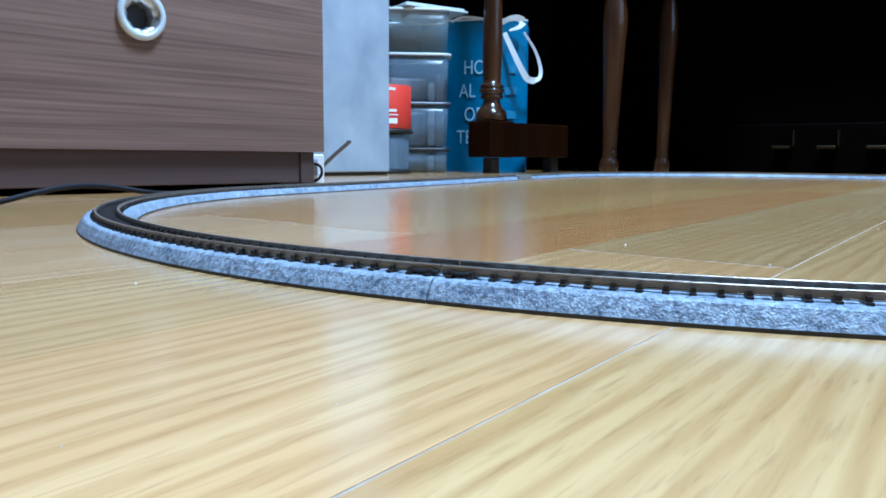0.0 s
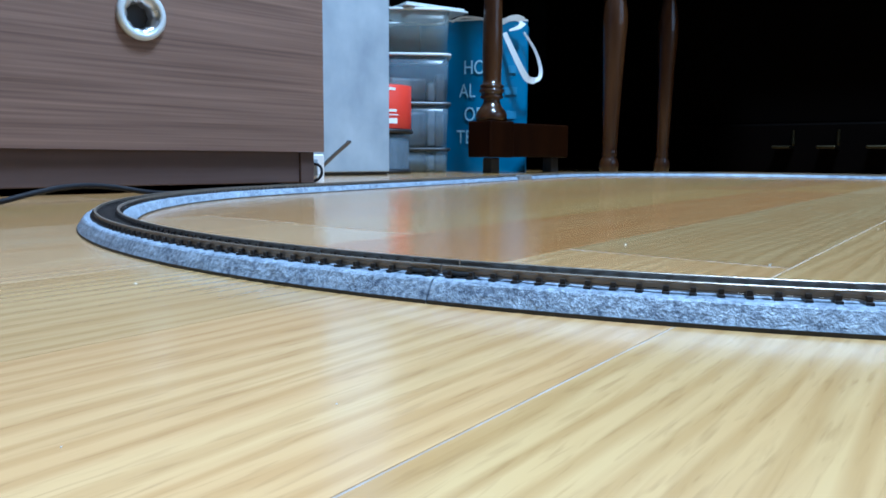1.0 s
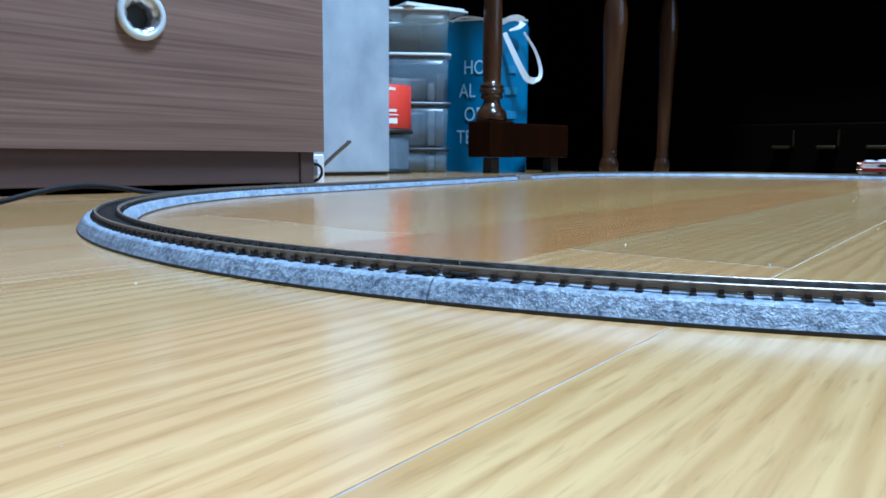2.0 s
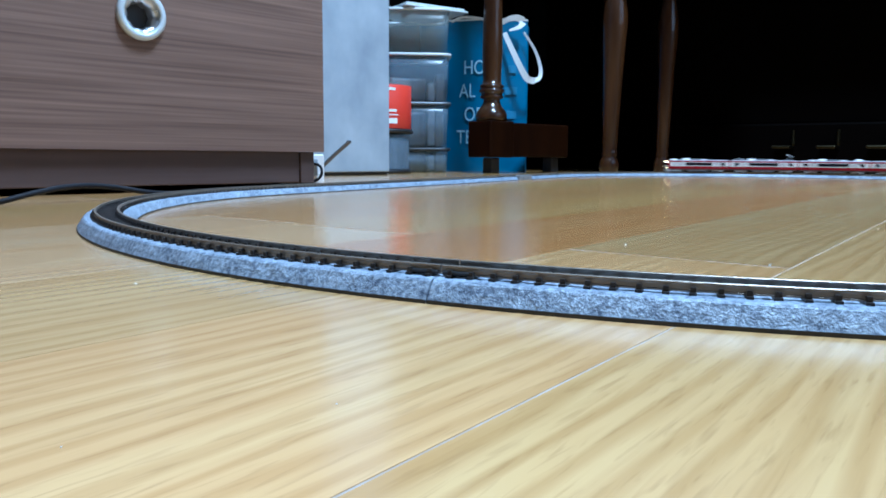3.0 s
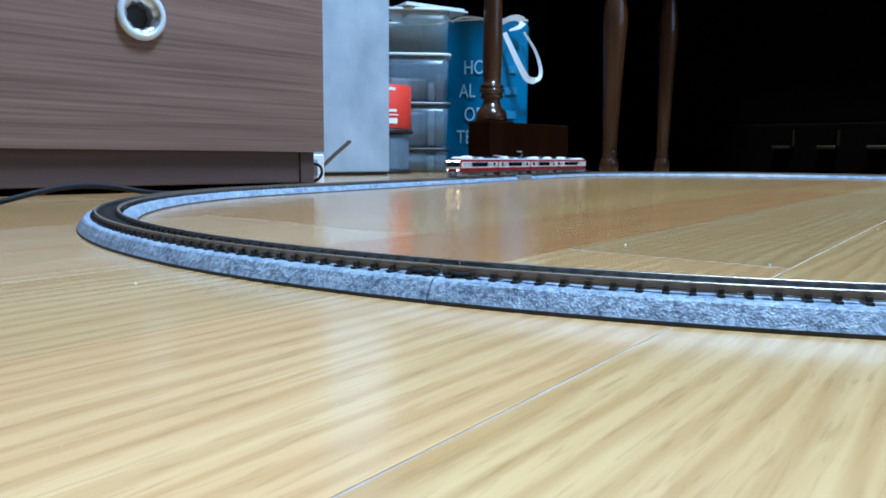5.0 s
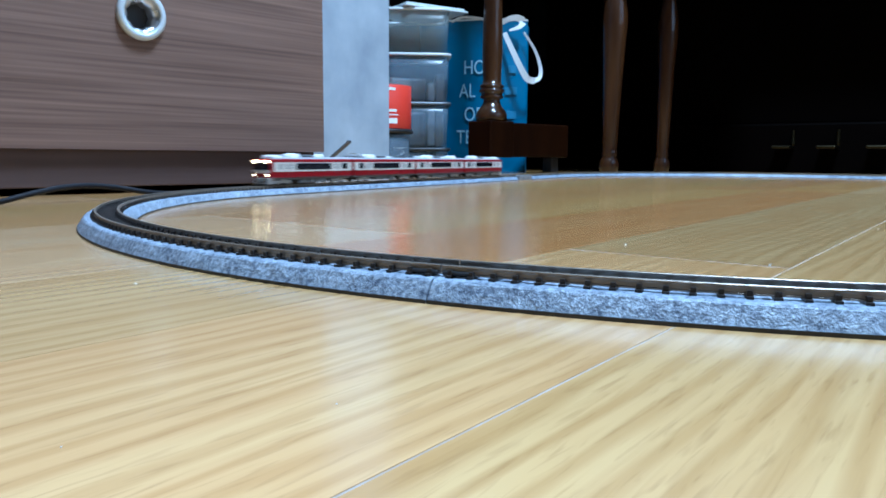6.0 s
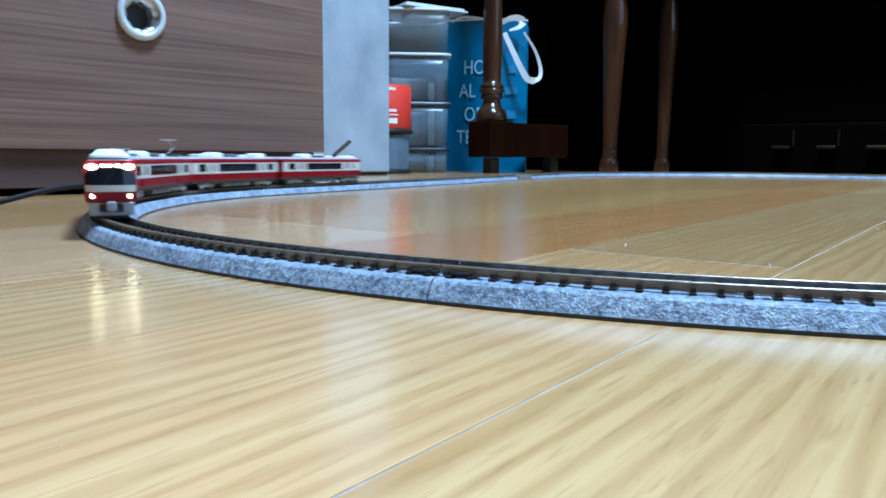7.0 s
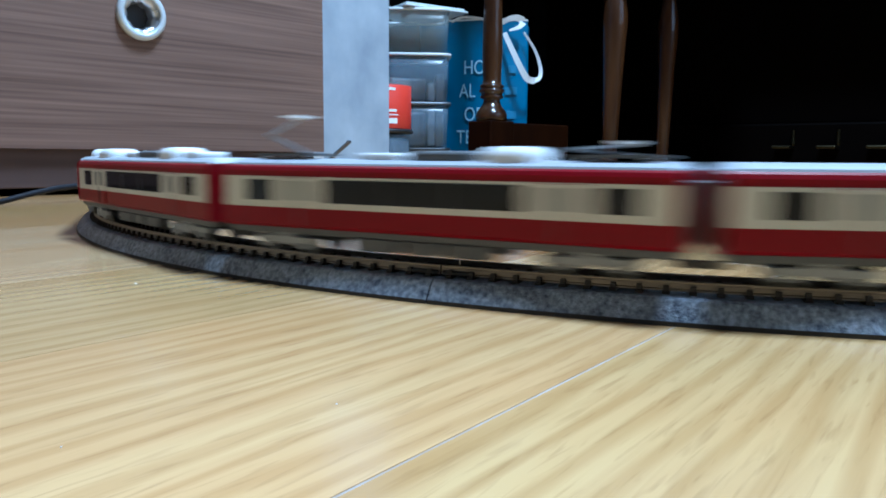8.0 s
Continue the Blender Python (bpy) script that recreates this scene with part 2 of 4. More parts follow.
def cuboid(x0, x1, y0, y1, z0, z1, bevel=0.0, segs=2, bm=None):
    b2 = bmesh.new()
    bmesh.ops.create_cube(b2, size=1, matrix=Matrix.Translation(((x0 + x1) / 2, (y0 + y1) / 2, (z0 + z1) / 2)) @ Matrix.Diagonal((x1 - x0, y1 - y0, z1 - z0, 1)))
    if bevel:
        bmesh.ops.bevel(b2, geom=b2.edges[:], offset=bevel, segments=segs, affect="EDGES", profile=0.5)
    if bm is None:
        return b2
    me = bpy.data.meshes.new("tmp")
    b2.to_mesh(me)
    b2.free()
    bm.from_mesh(me)
    bpy.data.meshes.remove(me)
    return bm


def lathe(profile, n=28, bm=None, centre=(0, 0), caps=True):
    """A turned body from (radius, height) pairs."""
    bm = bm or bmesh.new()
    rings = []
    for r, z in profile:
        rings.append([bm.verts.new((centre[0] + r * math.cos(2 * math.pi * k / n), centre[1] + r * math.sin(2 * math.pi * k / n), z)) for k in range(n)])
    for a, b in zip(rings, rings[1:]):
        for k in range(n):
            bm.faces.new((a[k], a[(k + 1) % n], b[(k + 1) % n], b[k]))
    if caps:
        bm.faces.new(rings[0][::-1])
        bm.faces.new(rings[-1])
    return bm


def sweep(points, radius, n=8, flat=1.0):
    """A tube along points; flat squeezes it across."""
    bm = bmesh.new()
    prev = None
    pts = [Vector(q) for q in points]
    for i, q in enumerate(pts):
        d = (pts[min(i + 1, len(pts) - 1)] - pts[max(i - 1, 0)]).normalized()
        side = d.cross(Vector((0, 0, 1)))
        side = side.normalized() if side.length > 1e-4 else Vector((1, 0, 0))
        up = side.cross(d).normalized()
        ring = [bm.verts.new(q + side * radius * math.cos(2 * math.pi * k / n) + up * radius * flat * math.sin(2 * math.pi * k / n)) for k in range(n)]
        if prev:
            for k in range(n):
                bm.faces.new((prev[k], prev[(k + 1) % n], ring[(k + 1) % n], ring[k]))
        else:
            bm.faces.new(ring[::-1])
        prev = ring
    bm.faces.new(prev)
    return bm


def bezier(p0, p1, p2, p3, n=16):
    p0, p1, p2, p3 = (Vector(q) for q in (p0, p1, p2, p3))
    return [p0 * (1 - t) ** 3 + p1 * 3 * t * (1 - t) ** 2 + p2 * 3 * t * t * (1 - t) + p3 * t ** 3 for t in (i / n for i in range(n + 1))]


def words(text, size, mat, parent, m, depth=0.0004, name="lettering"):
    cu = bpy.data.curves.new("tmp", "FONT")
    cu.body, cu.size, cu.extrude = text, size, depth
    tmp = bpy.data.objects.new("tmp", cu)
    scene.collection.objects.link(tmp)
    me = bpy.data.meshes.new_from_object(tmp.evaluated_get(bpy.context.evaluated_depsgraph_get()))
    bpy.data.objects.remove(tmp)
    me.materials.clear()
    me.materials.append(mat)
    ob = new(name, me)
    ob.parent = parent
    ob.matrix_basis = m
    return ob


# ---- the room ----
def build_room():
    floor = thing("floor", ROOM, "lacquered light oak strip flooring", "floor", kind="structure")
    part("subfloor", cuboid(A0, A1, B0, B1, -0.03, -0.0001), GROOVE, floor)
    t = 0.12
    walls = {"wall_far": (A1, A1 + t, B0 - t, B1 + t), "wall_back": (A0 - t, A0, B0 - t, B1 + t), "wall_left": (A0, A1, B1, B1 + t)}
    for name, (x0, x1, y0, y1) in walls.items():
        w = link(name, cuboid(x0, x1, y0, y1, -0.03, CEIL), LOW_BOUNCE_WALL if name == "wall_back" else PLASTER)
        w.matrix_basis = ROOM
        tagged(w, "unseen room wall, dark brown to cut bounced light" if name == "wall_back" else "plain off-white plastered room wall", "wall", kind="structure")
    bm = bmesh.new()
    for x0, x1, z0, z1 in ((A0, WIN_A0, -0.03, CEIL), (WIN_A1, A1, -0.03, CEIL), (WIN_A0, WIN_A1, -0.03, WIN_Z0), (WIN_A0, WIN_A1, WIN_Z1, CEIL)):
        cuboid(x0, x1, B0 - t, B0, z0, z1, bm=bm)
    w = tagged(link("wall_window", bm, LOW_BOUNCE_WALL), "unseen wall, dark brown to cut bounced light, with a wide window opening", "wall", kind="structure")
    w.matrix_basis = ROOM
    c = tagged(link("ceiling", cuboid(A0 - t, A1 + t, B0 - t, B1 + t, CEIL, CEIL + 0.1), LOW_BOUNCE_CEILING), "unseen plain ceiling, dark brown to cut bounced light", "ceiling", kind="structure")
    c.matrix_basis = ROOM
    # window out of view, added as an opening for the fill
    win = thing("added_window", ROOM, "added wide sliding window with white metal frame, out of view", "window", kind="structure")
    bm = bmesh.new()
    y0, y1 = B0 - 0.08, B0 - 0.04
    for x0, x1, z0, z1 in ((WIN_A0, WIN_A1, WIN_Z0, WIN_Z0 + 0.04), (WIN_A0, WIN_A1, WIN_Z1 - 0.04, WIN_Z1), (WIN_A0, WIN_A0 + 0.04, WIN_Z0 + 0.04, WIN_Z1 - 0.04),
                           (WIN_A1 - 0.04, WIN_A1, WIN_Z0 + 0.04, WIN_Z1 - 0.04), (1.38, 1.42, WIN_Z0 + 0.04, WIN_Z1 - 0.04)):
        cuboid(x0, x1, y0, y1, z0, z1, bm=bm)
    part("window_frame", bm, WHITE_PLASTIC, win)
    for x0, x1 in ((WIN_A0 + 0.04, 1.38), (1.42, WIN_A1 - 0.04)):
        g = part("pane", cuboid(x0, x1, B0 - 0.063, B0 - 0.057, WIN_Z0 + 0.04, WIN_Z1 - 0.04), GLASS, win)
        g.visible_shadow = False
    return floor


FLOOR = build_room()


def ceiling_lamp():
    c = thing("ceiling_lamp", pose(0.55, 0.40, CEIL), "round white ceiling lamp, switched on", "lamp")
    part("canopy", lathe([(0.26, -0.115), (0.30, -0.11), (0.30, -0.03), (0.28, 0.0)], 40, caps=False), WHITE_PLASTIC, c, "", True)
    part("back_plate", lathe([(0.279, -0.012), (0.279, -0.002)], 40), WHITE_PLASTIC, c)


ceiling_lamp()


# ---- the track: an oval of two half circles and two straights ----
CX, CY, RAD, PHI = 0.16276, 0.48586, 0.348, 2.66157
STRAIGHT, GAUGE = 0.7247, 0.0097
NRM = Vector((math.cos(PHI), math.sin(PHI)))
RUN = Vector((-NRM.y, NRM.x))
NEAR_C = Vector((CX, CY))
FAR_C = NEAR_C - RUN * STRAIGHT
HALF = math.pi * RAD
LAP = 2 * HALF + 2 * STRAIGHT


def along(s):
    """Place and outward angle on the track's centre line; 0 is where the long straight meets the near curve."""
    s = s % LAP
    if s < HALF:
        a = PHI + s / RAD
        return NEAR_C + RAD * Vector((math.cos(a), math.sin(a))), a
    if s < HALF + STRAIGHT:
        return NEAR_C - RAD * NRM - RUN * (s - HALF), PHI + math.pi
    if s < 2 * HALF + STRAIGHT:
        a = PHI + math.pi + (s - HALF - STRAIGHT) / RAD
        return FAR_C + RAD * Vector((math.cos(a), math.sin(a))), a
    return NEAR_C + RAD * NRM - RUN * (LAP - s), PHI


def extrude_along(s0, s1, profile, step, ripple=0.0, closed=True):
    """A profile of (outward, up) points drawn along the track."""
    bm = bmesh.new()
    prev = None
    n = max(2, round((s1 - s0) / step))
    for i in range(n + 1):
        s = s0 + (s1 - s0) * i / n
        q, a = along(s)
        out = Vector((math.cos(a), math.sin(a)))
        ring = []
        for k, (o, z) in enumerate(profile):
            if ripple and z > 0.0008:
                v = Vector((s * 820, o * 820, z * 820))
                d = noise.noise(v) * ripple + noise.noise(v * 0.37) * ripple * 0.6
                o, z = o + math.copysign(d, o) * 0.6, z + d * 0.8
            p2 = q + out * o
            ring.append(bm.verts.new((p2.x, p2.y, z)))
        if prev:
            m = len(profile)
            for k in range(m if closed else m - 1):
                bm.faces.new((prev[k], ring[k], ring[(k + 1) % m], prev[(k + 1) % m]))
        elif closed:
            bm.faces.new(ring)
        prev = ring
    if closed:
        bm.faces.new(prev[::-1])
    return bm


def ballast_profile(fine):
    side = [(0.0125, 0.0007), (0.01185, 0.0017), (0.0112, 0.0028), (0.0105, 0.0038), (0.0099, 0.0047), (0.0092, 0.0052)]
    top = [0.0080, 0.0062, 0.0035, 0.0012, -0.0012, -0.0035, -0.0062, -0.0080] if fine else [0.006, -0.006]
    if not fine:
        side = [side[0], side[2], side[5]]
    return side + [(o, 0.0053) for o in top] + [(-o, z) for o, z in side[::-1]]


RAIL_PROFILE = [(-0.0007, 0.0), (0.0007, 0.0), (0.0007, 0.0003), (0.00042, 0.0005), (0.00040, 0.0014), (0.0005, 0.0016), (0.0005, 0.0020), (0.00035, 0.0021),
                (-0.00035, 0.0021), (-0.0005, 0.0020), (-0.0005, 0.0016), (-0.00040, 0.0014), (-0.00042, 0.0005), (-0.0007, 0.0003)]
RAIL_Z = 0.0059


def tie_mesh():
    bm = cuboid(-0.0070, 0.0070, -0.00075, 0.00075, 0.0040, 0.0059)
    for side in (-1, 1):
        for o in (-0.0014, 0.0014):
            x = side * GAUGE / 2 + o * 0.72
            cuboid(x - 0.00045, x + 0.00045, -0.00055, 0.00055, 0.0059, 0.0070, bm=bm)
    me = bpy.data.meshes.new("tie")
    bm.to_mesh(me)
    bm.free()
    me.materials.append(TIE)
    return me


TIE_MESH = tie_mesh()


def track_section(s0, s1, curved, near, feeder=False):
    name = "curved_track" if curved else "straight_track"
    where = "on the oak floor" if near else "at the far end of the oval"
    sec = thing(name, Matrix.Identity(4), f"grey ballasted model railway {'curve' if curved else 'straight'} {where}", "model track", "track sections of the oval")
    g = 0.0002
    part("roadbed", extrude_along(s0 + g, s1 - g, ballast_profile(near), 0.0007 if near else 0.006, 0.00022 if near else 0.0), BALLAST, sec, smooth=False)
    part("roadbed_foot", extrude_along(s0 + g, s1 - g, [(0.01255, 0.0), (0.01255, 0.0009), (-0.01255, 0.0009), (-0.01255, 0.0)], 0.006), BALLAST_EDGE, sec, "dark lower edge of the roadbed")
    for side in (-1, 1):
        part("rail", extrude_along(s0 + g, s1 - g, [(o + side * GAUGE / 2, z + RAIL_Z) for o, z in RAIL_PROFILE], 0.004), RAIL, sec, "brownish metal rail")
    for s in (s0 + 0.004, s1 - 0.004):
        for side in (-1, 1):
            q, a = along(s)
            out = Vector((math.cos(a), math.sin(a)))
            j = part("rail_joiner", cuboid(-0.0014, 0.0014, -0.0035, 0.0035, 0.0, 0.0011, 0.0003, 1), BLACK, sec)
            q = q + out * side * GAUGE / 2
            j.matrix_basis = pose(q.x, q.y, RAIL_Z - 0.0002, 0, 0, math.degrees(a))
    n = round((s1 - s0) / 0.00524)
    if near:
        for i in range(n):
            q, a = along(s0 + (i + 0.5) * (s1 - s0) / n)
            t = new("tie", TIE_MESH)
            t.parent = sec
            t.matrix_basis = pose(q.x, q.y, 0, 0, 0, math.degrees(a))
    else:
        bm = bmesh.new()
        for i in range(n):
            q, a = along(s0 + (i + 0.5) * (s1 - s0) / n)
            m = pose(q.x, q.y, 0.005, 0, 0, math.degrees(a))
            bmesh.ops.create_cube(bm, size=1, matrix=m @ Matrix.Diagonal((0.0140, 0.0015, 0.0017, 1)))
        tagged(part("ties", bm, TIE, sec), kind="stuff")
    if feeder:
        s = s0 + 0.70 * (s1 - s0)
        q, a = along(s)
        out = Vector((math.cos(a), math.sin(a)))
        q = q - out * 0.0118
        box = part("terminal_block", cuboid(-0.0035, 0.0035, -0.024, 0.024, 0.0, 0.0074, 0.0006), FEEDER, sec, "smooth grey wiring terminal")
        box.matrix_basis = pose(q.x, q.y, 0, 0, 0, math.degrees(a))
        for y in (-0.009, 0.009):
            d = part("socket", cuboid(-0.0037, -0.0032, y - 0.0018, y + 0.0018, 0.0012, 0.0030), BLACK, box)
    return sec


for i in range(4):
    track_section(i * HALF / 4, (i + 1) * HALF / 4, True, i < 3)
for i in range(3):
    track_section(-STRAIGHT + i * STRAIGHT / 3, -STRAIGHT + (i + 1) * STRAIGHT / 3, False, i == 2, feeder=(i == 0))
    track_section(HALF + i * STRAIGHT / 3, HALF + (i + 1) * STRAIGHT / 3, False, False)
for i in range(4):
    track_section(HALF + STRAIGHT + i * HALF / 4, HALF + STRAIGHT + (i + 1) * HALF / 4, True, False)


# ---- the train: four cars, built along local +x (front), z up ----
Z_FLOOR, Z_LINE0, Z_WIN0, Z_WIN1, Z_RED, Z_ROOF = 0.0146, 0.0198, 0.0209, 0.0272, 0.0280, 0.0306
HALF_W, HALF_L = 0.0094, 0.0605


def slab(x0, x1, z0, z1, side, proud, bm):
    y = side * (HALF_W + proud / 2)
    return cuboid(x0, x1, y - proud / 2 - 0.0001, y + proud / 2 + 0.0001, z0, z1, bm=bm)


def car(lead, tail, pantographs, label):
    c = thing("train_car", Matrix.Identity(4), label, "model train", "cars of the red model train")
    front = HALF_L if not lead else HALF_L - 0.0015
    back = -HALF_L if not tail else -HALF_L + 0.0015
    # shell: a red body with rounded roof shoulders
    bm = bmesh.new()
    sect = [(-HALF_W + 0.0008, Z_FLOOR), (-HALF_W, Z_FLOOR + 0.0008), (-HALF_W, 0.0292), (-HALF_W + 0.0004, 0.0301), (-HALF_W + 0.0012, Z_ROOF)]
    sect = sect + [(-y, z) for y, z in sect[::-1]]
    prev = None
    for x in (back, front):
        ring = [bm.verts.new((x, y, z)) for y, z in sect]
        if prev:
            for k in range(len(ring)):
                bm.faces.new((prev[k], prev[(k + 1) % len(ring)], ring[(k + 1) % len(ring)], ring[k]))
        else:
            bm.faces.new(ring[::-1])
        prev = ring
    bm.faces.new(prev)
    bmesh.ops.recalc_face_normals(bm, faces=bm.faces[:])
    part("body", bm, TRAIN_RED, c)
    # roof
    bm = bmesh.new()
    sect = [(-HALF_W + 0.0010, Z_ROOF - 0.0004), (-HALF_W + 0.0014, Z_ROOF + 0.0005), (-0.0062, Z_ROOF + 0.0013), (-0.003, Z_ROOF + 0.0017)]
    sect = sect + [(-y, z) for y, z in sect[::-1]]
    prev = None
    for x, k in ((back + 0.0004, 0.0), (back + 0.002, 1.0), (front - 0.010 if lead else front - 0.002, 1.0), (front - 0.0055 if lead else front - 0.0004, 0.0)):
        ring = [bm.verts.new((x, y * (0.94 + 0.06 * k), Z_ROOF - 0.0004 + (z - Z_ROOF + 0.0004) * (0.3 + 0.7 * k))) for y, z in sect]
        if prev:
            for j in range(len(ring)):
                bm.faces.new((prev[j], prev[(j + 1) % len(ring)], ring[(j + 1) % len(ring)], ring[j]))
        else:
            bm.faces.new(ring[::-1])
        prev = ring
    bm.faces.new(prev)
    bmesh.ops.recalc_face_normals(bm, faces=bm.faces[:])
    part("roof", bm, TRAIN_ROOF, c, "light grey roof")
    x_end0, x_end1 = back + 0.0012, front - (0.004 if lead else 0.0012)
    for side in (-1, 1):
        part("window_band", slab(x_end0, x_end1, Z_LINE0, Z_RED - 0.0003, side, 0.00015, None), TRAIN_CREAM, c, "ivory band along the windows")
        part("window", slab(-0.0262, 0.0262, Z_WIN0 + 0.0004, Z_WIN1 - 0.0002, side, 0.0003, None), TRAIN_GLASS, c, "long dark window")
        for x in (-0.0088, 0.0088):
            part("window_post", slab(x - 0.0003, x + 0.0003, Z_WIN0 + 0.0004, Z_WIN1 - 0.0002, side, 0.00042, None), BLACK, c)
        for sgn in (-1, 1):
            d = part("door", slab(sgn * 0.0347 - 0.0066, sgn * 0.0347 + 0.0066, Z_FLOOR + 0.0006, Z_WIN1 + 0.0003, side, 0.00018, None), TRAIN_RED, c)
            part("door_panel", slab(sgn * 0.0347 - 0.0064, sgn * 0.0347 + 0.0064, Z_LINE0, Z_WIN1 + 0.0002, side, 0.0003, None), TRAIN_CREAM, d)
            for o in (-0.0031, 0.0031):
                part("door_window", slab(sgn * 0.0347 + o - 0.0017, sgn * 0.0347 + o + 0.0017, Z_WIN0 + 0.0008, Z_WIN1 - 0.0006, side, 0.0004, None), DOOR_GLASS, d)
            part("door_seam", slab(sgn * 0.0347 - 0.00014, sgn * 0.0347 + 0.00014, Z_FLOOR + 0.001, Z_WIN1, side, 0.00045, None), TRAIN_GREY, d)
            if not (lead and sgn > 0) and not (tail and sgn < 0):
                part("end_window", slab(sgn * 0.0475 - 0.0042, sgn * 0.0475 + 0.0042, Z_WIN0 + 0.0006, Z_WIN1 - 0.0004, side, 0.0003, None), TRAIN_GLASS, c)
            else:
                part("cab_window", slab(sgn * 0.0465 - 0.0022, sgn * 0.0465 + 0.0022, Z_WIN0 + 0.0008, Z_WIN1 - 0.0006, side, 0.0003, None), DOOR_GLASS, c)
    # gear below the floor
    part("underframe", cuboid(back + 0.001, front - 0.001, -0.0078, 0.0078, 0.0128, Z_FLOOR + 0.0002, 0.0004, 1), TRAIN_GREY, c)
    for x0, x1 in ((-0.019, -0.006), (-0.004, 0.005), (0.007, 0.019)):
        for side in (-1, 1):
            part("equipment_box", cuboid(x0, x1, side * 0.0062 - 0.0019, side * 0.0062 + 0.0019, 0.0098, 0.0130, 0.0003, 1), TRAIN_GREY, c)
    for sgn in (-1, 1):
        bogie = new("bogie")
        bogie.parent = c
        bogie.matrix_basis = pose(sgn * 0.040, 0, 0)
        bogies.append((bogie, c, sgn))
        for side in (-1, 1):
            bm = cuboid(-0.0108, 0.0108, side * 0.0066 - 0.0006, side * 0.0066 + 0.0006, 0.0104, 0.0122, 0.0003, 1)
            for x in (-0.0070, 0.0070):
                cuboid(x - 0.0016, x + 0.0016, side * 0.0068 - 0.0008, side * 0.0068 + 0.0008, 0.0092, 0.0120, bm=bm)
            cuboid(-0.0022, 0.0022, side * 0.0068 - 0.0009, side * 0.0068 + 0.0009, 0.0100, 0.0132, bm=bm)
            part("side_frame", bm, TRAIN_SKIRT, bogie, "grey bogie side frame")
        for x in (-0.0070, 0.0070):
            for side in (-1, 1):
                w = part("wheel", lathe([(0.0010, -0.0009), (0.0031, -0.0009), (0.0031, -0.0003), (0.0028, -0.0002), (0.0027, 0.0009), (0.0010, 0.0011)], 18), WHEEL, bogie)
                w.matrix_basis = pose(x, side * 0.0046, 0.0108, 90 * side, 0, 0)
        part("bolster", cuboid(-0.003, 0.003, -0.0058, 0.0058, 0.0106, 0.0130), BLACK, bogie)
    # roof gear
    def dome(x0, x1, w, z, mat, name):
        """A roof unit with a rounded, domed cover."""
        bm = bmesh.new()
        prev = None
        for t, k in ((0.0, 1.0), (0.35, 0.99), (0.65, 0.93), (0.85, 0.82), (0.96, 0.66), (1.0, 0.40)):
            ring = []
            for j in range(28):
                ca, sa = math.cos(2 * math.pi * j / 28), math.sin(2 * math.pi * j / 28)
                u = math.copysign(abs(ca) ** 0.5, ca) * ((x1 - x0) / 2 - (1 - k) * w)
                ring.append(bm.verts.new(((x0 + x1) / 2 + u, math.copysign(abs(sa) ** 0.5, sa) * w * k, Z_ROOF + 0.0010 + (z - Z_ROOF - 0.0010) * t)))
            if prev:
                for j in range(28):
                    bm.faces.new((prev[j], prev[(j + 1) % 28], ring[(j + 1) % 28], ring[j]))
            prev = ring
        bm.faces.new(prev)
        part(name, bm, mat, c, "", True)

    def unit(x0, x1, w, z, mat, name, rnd=0.0006):
        part(name, cuboid(x0, x1, -w, w, Z_ROOF + 0.0010, z, rnd, 2), mat, c, "", True)
    dome(0.0140, 0.0285, 0.0068, 0.0354, TRAIN_UNIT, "air_conditioner")
    unit(-0.0050, 0.0125, 0.0056, 0.0340, TRAIN_GREY, "roof_box")
    for k in range(4):
        part("vent_slat", cuboid(-0.0035 + k * 0.004, -0.0015 + k * 0.004, -0.0046, 0.0046, 0.03395, 0.0343, 0.0001, 1), TRAIN_SKIRT, c)
    unit(-0.0190, -0.0075, 0.0050, 0.0338, TRAIN_UNIT, "ventilator", 0.0008)
    if lead or tail:
        sg = 1 if lead else -1
        x0, x1 = sorted((sg * 0.0400, sg * 0.0530))
        dome(x0, x1, 0.0076, 0.0340, TRAIN_UNIT, "front_air_conditioner")
    else:
        if not pantographs:
            unit(0.0330, 0.0430, 0.0050, 0.0340, TRAIN_UNIT, "end_ventilator", 0.0008)
            dome(-0.0470, -0.0330, 0.0066, 0.0352, TRAIN_UNIT, "rear_air_conditioner")
    for x, up in pantographs:
        base = part("pantograph", cuboid(x - 0.0095, x + 0.0095, -0.0056, 0.0056, 0.0329, 0.0336), TRAIN_GREY, c, "raised single-arm pantograph" if up else "folded pantograph")
        for px in (-0.007, 0.007):
            for py in (-0.0045, 0.0045):
                part("insulator", lathe([(0.0006, 0.0318), (0.0009, 0.0322), (0.0006, 0.0326), (0.0009, 0.0329)], 8, centre=(x + px, py)), TRAIN_UNIT, base)
        top = 0.0432 if up else 0.0362
        knee = (x - 0.0095, 0, 0.0385) if up else (x - 0.0115, 0, 0.0347)
        part("lower_arm", sweep([(x + 0.004, 0, 0.0334), knee], 0.00045, 6), TRAIN_SKIRT, base)
        part("upper_arm", sweep([knee, (x + 0.001, 0, top - 0.0006)], 0.0004, 6), TRAIN_SKIRT, base)
        bm = bmesh.new()
        for dx in (-0.0016, 0.0016):
            cuboid(x + 0.001 + dx - 0.0005, x + 0.001 + dx + 0.0005, -0.0046, 0.0046, top - 0.0003, top + 0.0003, bm=bm)
        cuboid(x - 0.0006, x + 0.0026, -0.0006, 0.0006, top - 0.0008, top - 0.0003, bm=bm)
        part("contact_head", bm, TRAIN_UNIT, base)
